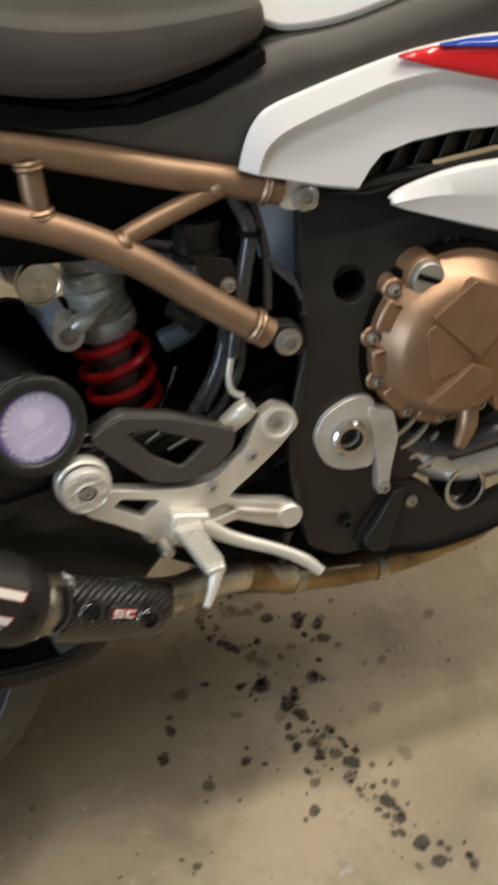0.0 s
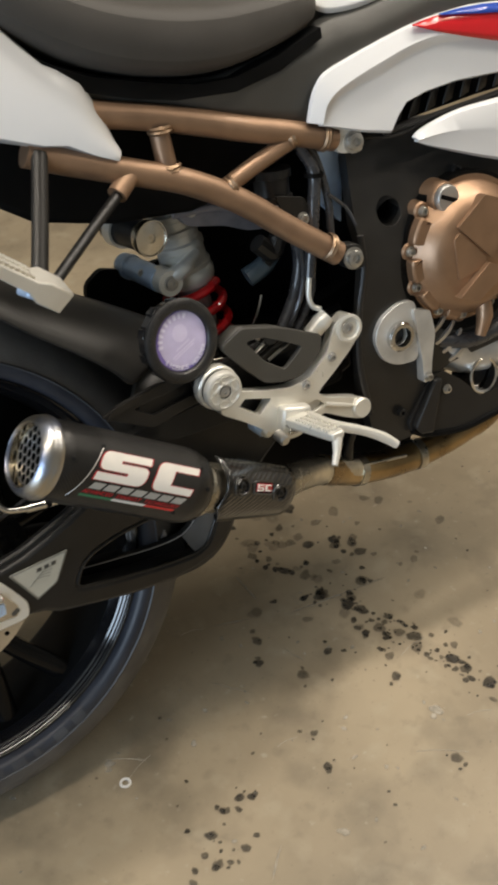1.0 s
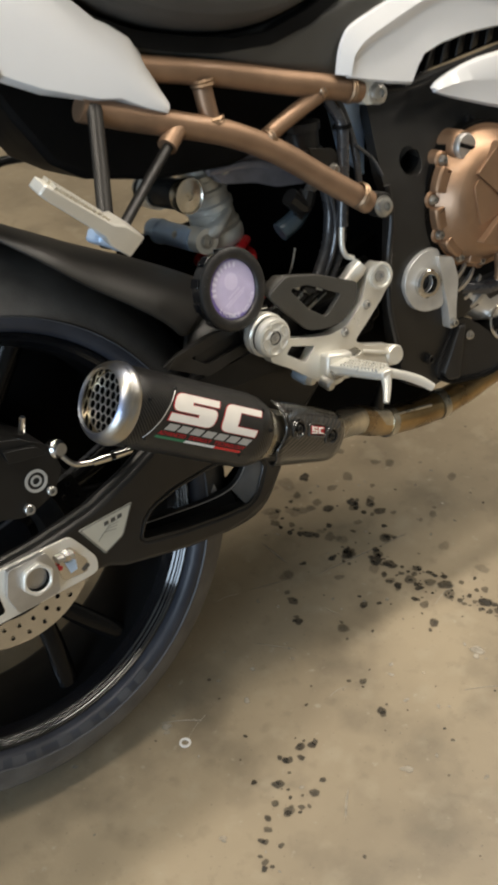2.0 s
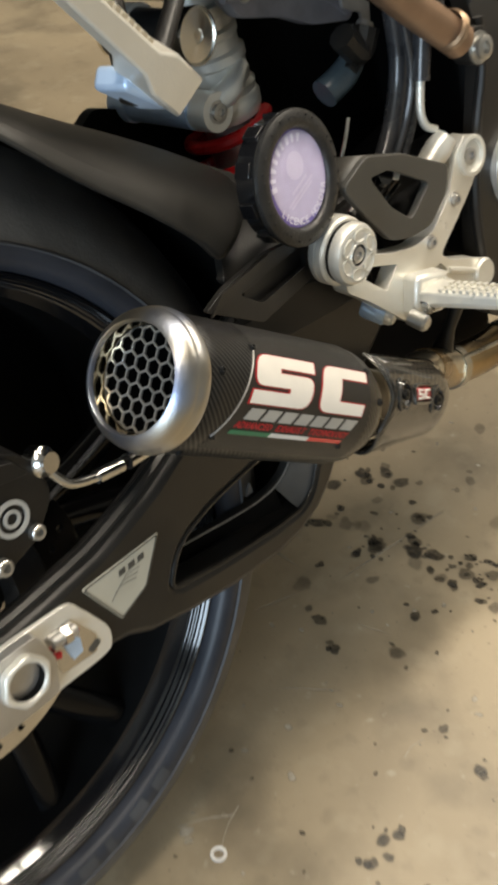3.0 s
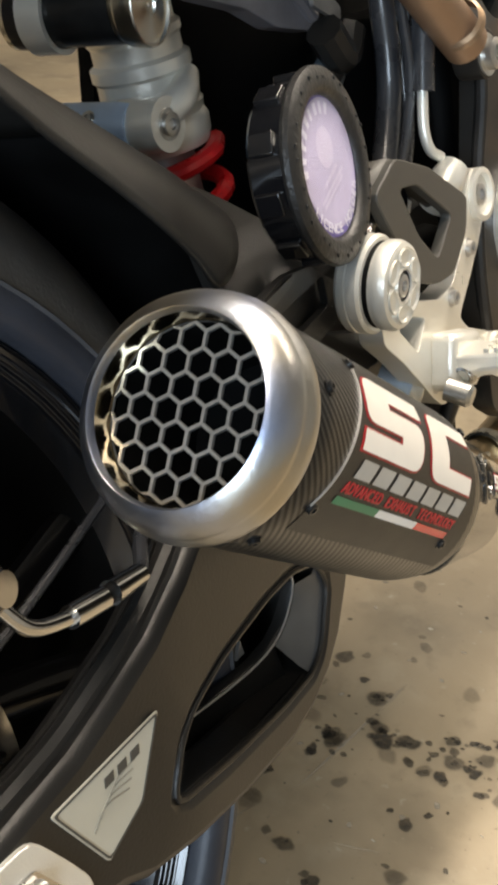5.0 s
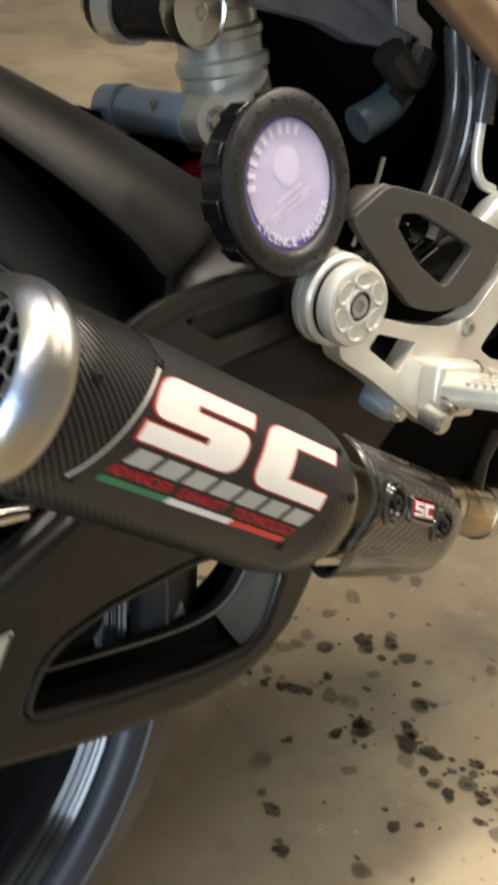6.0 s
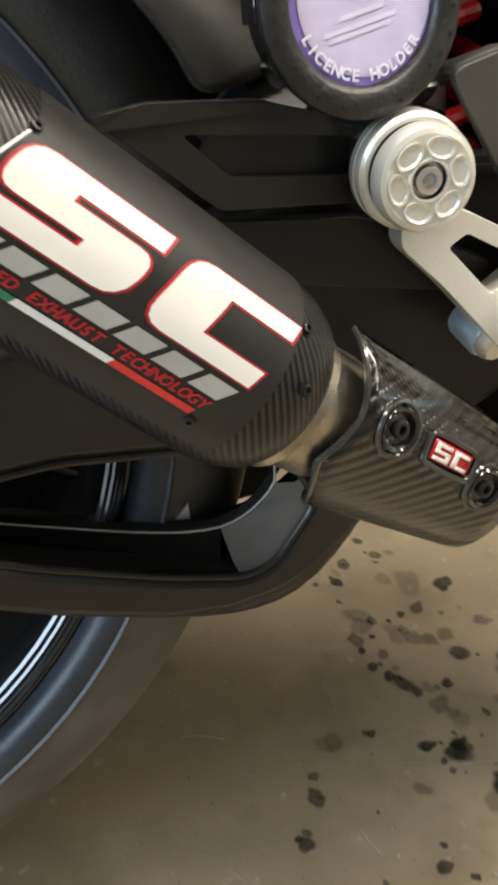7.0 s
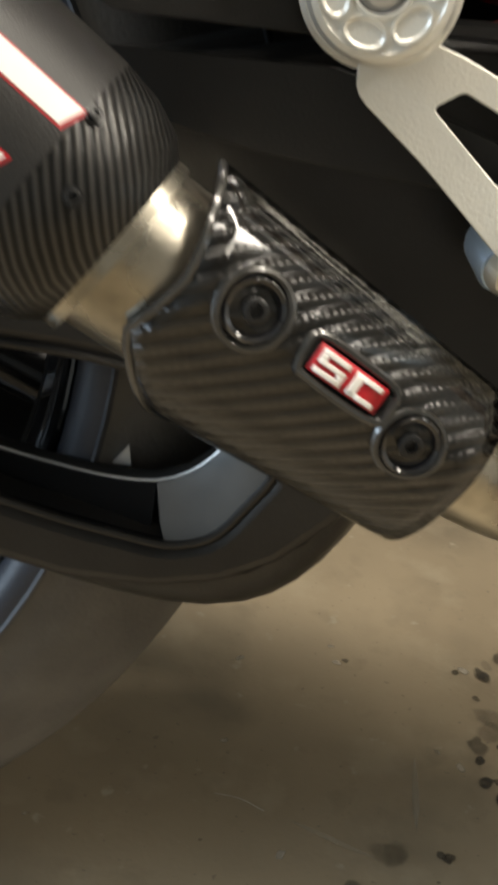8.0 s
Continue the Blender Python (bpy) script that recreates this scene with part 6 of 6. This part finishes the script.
    part("fluid_pipe", tube([(0.454, -0.110, 0.474), (0.446, -0.108, 0.480), (0.445, -0.106, 0.492), (0.450, -0.105, 0.512)], 0.0030, 12), M_ALU, mc, "white plastic sleeve")
    part("fluid_hose", tube([(0.450, -0.105, 0.510), (0.458, -0.104, 0.54), (0.470, -0.10, 0.58), (0.478, -0.095, 0.61), (0.468, -0.09, 0.640)], 0.0065, 12), M_HOSE, mc)
    part("fluid_hose", tube([(0.486, -0.098, 0.54), (0.490, -0.095, 0.58), (0.486, -0.09, 0.62), (0.476, -0.088, 0.645)], 0.004, 12), M_HOSE, mc)
    part("overflow_hose", tube([(0.452, -0.085, 0.560), (0.452, -0.085, 0.52), (0.438, -0.086, 0.485), (0.415, -0.088, 0.455)], 0.007, 12), M_HOSE, bike, "black rubber hose")
    part("overflow_hose", tube([(0.468, -0.085, 0.540), (0.460, -0.088, 0.49), (0.44, -0.09, 0.46), (0.425, -0.09, 0.448)], 0.0045, 12), M_HOSE, bike)
    part("cable_tie", lathe([(-0.002, 0.0075), (-0.002, 0.010), (0.002, 0.010), (0.002, 0.0075)], (0.478, -0.095, 0.607), (0.1, 0, 1), 20, closed=True), M_BLACK, mc)
    part("thin_hose", tube([(0.444, -0.100, 0.560), (0.447, -0.100, 0.52), (0.440, -0.098, 0.49), (0.424, -0.096, 0.462)], 0.0028, 10), M_HOSE, mc)
    con = part("wiring_connector", tube([(0.405, -0.055, 0.512), (0.425, -0.058, 0.520), (0.442, -0.060, 0.534)], [0.0108, 0.0105, 0.0080], 14), M_TEAL, bike, "blue-grey wiring connector")
    part("connector_neck", tube([(0.438, -0.06, 0.531), (0.452, -0.06, 0.548)], [0.008, 0.006], 10), M_ALUD, con)
    part("connector_clip", box((0.428, -0.066, 0.527), (0.012, 0.006, 0.010), pose(0, 0, 0, 0, -35, 0)), M_FRAME, con, bevel=0.001)
    br = part("harness_bracket", plate(rounded([(0.428, 0.600), (0.460, 0.590), (0.468, 0.566), (0.452, 0.560), (0.436, 0.575)], 0.003, 2), -0.100, -0.097), M_FRAME, bike, "dark steel harness bracket", bevel=0.0008)
    bolt(br, (0.455, -0.100, 0.569), (0, -1, 0), 0.0050, 0.005)
    part("thin_rod", tube([(0.385, -0.07, 0.450), (0.402, -0.07, 0.478), (0.410, -0.07, 0.495)], 0.0016, 8), M_STEEL, br)
    part("gear_cable", tube([(0.488, -0.10, 0.585), (0.507, -0.10, 0.565), (0.513, -0.105, 0.545)], 0.002, 8), M_HOSE, bike)
    res = part("brake_reservoir", lathe([(0, 0), (0, 0.020), (0.006, 0.021), (0.007, 0.018), (0.024, 0.018), (0.025, 0.0205), (0.033, 0.0205), (0.034, 0)], (0.438, -0.075, 0.588), (0.1, 0, 1), 28), M_SATIN, bike, "black brake fluid reservoir")
    
    part("connector", tube([(0.415, -0.07, 0.55), (0.43, -0.07, 0.535), (0.44, -0.07, 0.548)], 0.010, 10), M_FRAME, bike, "grey wiring connector")
    # added near-black sheets that paint shade into the bay, behind hanger and shock
    part("bay_shade_sheet", plate([(0.385, 0.64), (0.70, 0.64), (0.70, 0.28), (0.42, 0.28), (0.40, 0.40)], 0.035, 0.05), M_BLACK, bike, "near-black sheet for the shade in the engine bay")
    part("hanger_shade_sheet", plate([(0.285, 0.425), (0.34, 0.425), (0.36, 0.412), (0.45, 0.412), (0.47, 0.44), (0.56, 0.46), (0.60, 0.42), (0.60, 0.222), (0.52, 0.225), (0.44, 0.24), (0.375, 0.285), (0.335, 0.33), (0.31, 0.40), (0.285, 0.42)], -0.03, -0.01), M_BLACK, bike, "near-black sheet for the shade behind the hanger")
    part("shock_shade_sheet", plate(rounded([(0.392, 0.60), (0.44, 0.60), (0.44, 0.30), (0.318, 0.30), (0.316, 0.40), (0.285, 0.435), (0.262, 0.468), (0.272, 0.520), (0.292, 0.532), (0.325, 0.520), (0.375, 0.520)], 0.006, 3), 0.060, 0.070), M_BLACK, bike, "near-black sheet for the shade behind the shock")
    part("far_side_sheet", plate([(0.15, 0.78), (0.55, 0.76), (0.55, 0.60), (0.30, 0.62), (0.20, 0.66)], 0.045, 0.055), M_BLACK, bike, "near-black sheet on the far side")


rearset()


def shock():
    ax = Vector((0.10, 0.0, -1)).normalized()
    c = Vector((0.3615, 0.014, 0.598))
    b = part("rear_shock", lathe([(-0.03, 0), (-0.03, 0.017), (0, 0.018), (0.012, 0.021), (0.014, 0.0245), (0.020, 0.0245), (0.022, 0.023), (0.030, 0.023), (0.032, 0.0255), (0.036, 0.0255), (0.038, 0.024), (0.046, 0.024), (0.048, 0.027), (0.054, 0.027), (0.056, 0.0252), (0.070, 0.026), (0.073, 0.0285), (0.078, 0.0275), (0.082, 0.0295), (0.090, 0.029), (0.095, 0.027), (0.095, 0)], c, ax, 40), M_ALU, bike, "silver rear shock absorber body")
    part("shock_tube", tube([c + ax * 0.095, c + ax * 0.24], 0.017, 20), M_ALUD, b)
    a, u, v = axes(ax)
    coil = [c + a * (0.098 + 0.0235 * t) + 0.030 * (u * math.cos(2 * math.pi * t + 0.8) + v * math.sin(2 * math.pi * t + 0.8)) for t in (i / 12 for i in range(0, 38))]
    part("coil_spring", tube(coil, 0.0050, 10, 2), M_SPRING, b, "bright red coil spring")
    kn = part("reservoir_knob", lathe([(0.075, 0), (0.075, 0.0160), (0.012, 0.0160), (0.010, 0.0180), (0.0015, 0.0190), (0, 0.0184), (0, 0.0174), (0.0014, 0.0166), (0.0004, 0.0048), (0.0018, 0.0042), (0.0018, 0.0018), (0.0006, 0.0014), (0.0006, 0)], (0.316, -0.040, 0.579), (-0.15, 1, 0.05), 48), M_TURNED, b, "turned steel reservoir cap")
    part("reservoir_body", lathe([(0.014, 0.0163), (0.072, 0.0163)], (0.316, -0.040, 0.579), (-0.15, 1, 0.05), 36), M_DARKBOLT, b, "black reservoir cylinder")
    part("reservoir_strap", lathe([(-0.004, 0.0168), (-0.004, 0.0195), (0.010, 0.0195), (0.010, 0.0168)], (0.308, 0.012, 0.5816), (-0.15, 1, 0.05), 32), M_ALU, kn)
    bl = part("adjuster_barrel", tube([(0.330, -0.006, 0.522), (0.327, 0.03, 0.524), (0.323, 0.070, 0.526)], 0.0128, 24), M_PALE, b, "pale blue anodised adjuster barrel")
    part("barrel_collar", lathe([(-0.004, 0.0126), (-0.003, 0.0140), (0.003, 0.0140), (0.004, 0.0126)], (0.324, 0.055, 0.5255), (-0.1, 1, 0.05), 24), M_PALE, bl)
    bolt(bl, (0.3180, 0.014, 0.5300), (-0.8, 0, 0.5), 0.0030, 0.002)
    cv = part("clevis", tube([(0.333, -0.024, 0.522), (0.333, 0.004, 0.522)], 0.0138, 24), M_ALU, b)
    bolt(cv, (0.333, -0.024, 0.522), (0, -1, 0), 0.006, 0.003)
    part("clevis_arm", tube([(0.336, -0.014, 0.524), (0.352, -0.02, 0.532), (0.374, -0.010, 0.54)], [0.0095, 0.0085, 0.006], 14), M_ALU, b)
    um = part("upper_mount", plate(rounded([(0.340, 0.604), (0.400, 0.600), (0.455, 0.580), (0.474, 0.556), (0.464, 0.545), (0.426, 0.553), (0.400, 0.566), (0.360, 0.577)], 0.004, 2), -0.035, -0.022), M_CASTD, bike, "dark grey cast shock mount", bevel=0.003)
    part("mount_bar", tube([(0.345, -0.036, 0.594), (0.395, -0.038, 0.588), (0.440, -0.038, 0.570), (0.462, -0.036, 0.553)], [0.004, 0.005, 0.004], 10), M_CASTD, um)
    bolt(um, (0.366, -0.035, 0.592), (0, -1, 0), 0.0050, 0.004)
    tab = part("sensor_tab", plate(rounded([(0.440, 0.590), (0.456, 0.592), (0.458, 0.566), (0.470, 0.556), (0.468, 0.538), (0.461, 0.538), (0.460, 0.552), (0.442, 0.560)], 0.0015, 2), -0.050, -0.047), M_ALUD, um, bevel=0.0006)
    bolt(um, (0.449, -0.050, 0.577), (0, -1, 0), 0.0035, 0.003, M_BOLT)


shock()


def licence_holder():
    ax = Vector((0.157, -1, 0.097)).normalized()
    c = Vector((0.2810, -0.1424, 0.5097)) - ax * 0.0186
    h = part("licence_holder", lathe([(0, 0), (0, 0.0345), (0.002, 0.0365), (0.0165, 0.0372), (0.0170, 0.0330)], c, ax, 64), M_GLOSS, bike, "round black disc holder with violet label")
    part("front_flange", lathe([(0.0168, 0.0360), (0.0172, 0.0398), (0.0190, 0.0408), (0.0212, 0.0404), (0.0226, 0.0385), (0.0231, 0.0350), (0.0229, 0.0318), (0.0218, 0.0300), (0.0200, 0.0291), (0.0183, 0.0287)], c, ax, 72), M_HOLDER, h, "rubbery grey-black front flange")
    part("label_rim", lathe([(0.0186, 0.0), (0.0186, 0.0288)], c, ax, 56), M_VIOLET, h, "violet label rim")
    a, u, v = axes(ax)
    side = Vector((1, 0, 0)) - a * a.x
    side.normalize()
    upv = side.cross(a)
    if upv.z < 0:
        upv = -upv
    at = lambda r, deg, s=0.019: c + a * s + r * (side * math.cos(radians(deg)) + upv * math.sin(radians(deg)))
    bm = bmesh.new()
    bm.faces.new([bm.verts.new(at(0.0268, d) + side * 0.0013 + upv * 0.0010) for d in range(0, 360, 8)])
    part("label", bm, M_LABEL, h, "pale violet round printed label")
    bm = bmesh.new()
    bm.faces.new([bm.verts.new(at(0.0085, d, 0.0193) + upv * 0.008) for d in range(0, 360, 15)])
    part("label_circle", bm, M_FAINT, h)
    for dz, w in ((-0.004, 0.009), (-0.008, 0.015), (-0.0105, 0.013)):
        q = c + a * 0.0193 + upv * dz
        bm = bmesh.new()
        e = (side + upv * 0.35).normalized()
        bm.faces.new([bm.verts.new(q + e * w * sx + upv * 0.0009 * sy) for sx, sy in ((-1, -1), (1, -1), (1, 1), (-1, 1))])
        part("label_bar", bm, M_FAINT, h)
    for k in range(9):
        d = 176 - 13.5 * k
        bm = bmesh.new()
        bm.faces.new([bm.verts.new(at(r, d + o, 0.0194)) for r, o in ((0.0215, 3.6), (0.0215, -3.6 + (k % 3)), (0.0265, -3.6 + (k % 2) * 1.5), (0.0265, 3.6))])
        part("label_bar", bm, M_PRINT, h)
    # words that can be read round the lower rim
    word = "LICENCE HOLDER"
    for i, ch in enumerate(word):
        if ch == " ":
            continue
        d = 214 + 9.0 * i
        fc = bpy.data.curves.new("letter", "FONT")
        fc.body, fc.size, fc.align_x, fc.align_y, fc.extrude, fc.offset = ch, 1.0, "CENTER", "CENTER", 0.02, 0.03
        ob = new("letter", fc)
        rad = (side * math.cos(radians(d)) + upv * math.sin(radians(d)))
        yv = -rad
        xv = yv.cross(a)
        p = at(0.0255, d, 0.0197)
        ob.parent = h
        ob.matrix_local = Matrix((( xv.x, yv.x, a.x, p.x), (xv.y, yv.y, a.y, p.y), (xv.z, yv.z, a.z, p.z), (0, 0, 0, 1))) @ Matrix.Scale(0.0058, 4)
        fc.materials.append(M_PRINT)
    part("lens", lathe([(0.0206, 0.0), (0.0206, 0.0292)], c, ax, 48), M_CLEAR, h).visible_shadow = False
    # raised blocks round the side, and small moulded pips on the flange
    for k in range(10):
        rr = (at(1, 36 * k + 8, 0) - c).normalized()
        m = Matrix((a.cross(rr), a, rr)).transposed()
        part("grip", box(at(0.0376, 36 * k + 8, 0.0085), (0.0095, 0.0110, 0.0032), m.to_4x4()), M_GLOSS, h, bevel=0.0006)
    for k in range(28):
        d = 360 / 28 * k + 3 * math.sin(k * 2.3)
        part("pip", box(at(0.0362 + 0.0012 * math.sin(k * 1.7), d, 0.0230), (0.0012, 0.0009, 0.0014)), M_HOLDER, h)
    part("holder_stem", tube([(0.285, -0.118, 0.50), (0.305, -0.112, 0.49), (0.325, -0.11, 0.475)], 0.006, 10), M_SATIN, h)


M_CLEAR = bpy.data.materials.new("clear_plastic")
M_CLEAR.use_nodes = True
_b = M_CLEAR.node_tree.nodes["Principled BSDF"]
_b.inputs["Transmission Weight"].default_value, _b.inputs["Roughness"].default_value, _b.inputs["IOR"].default_value = 1.0, 0.06, 1.2
licence_holder()
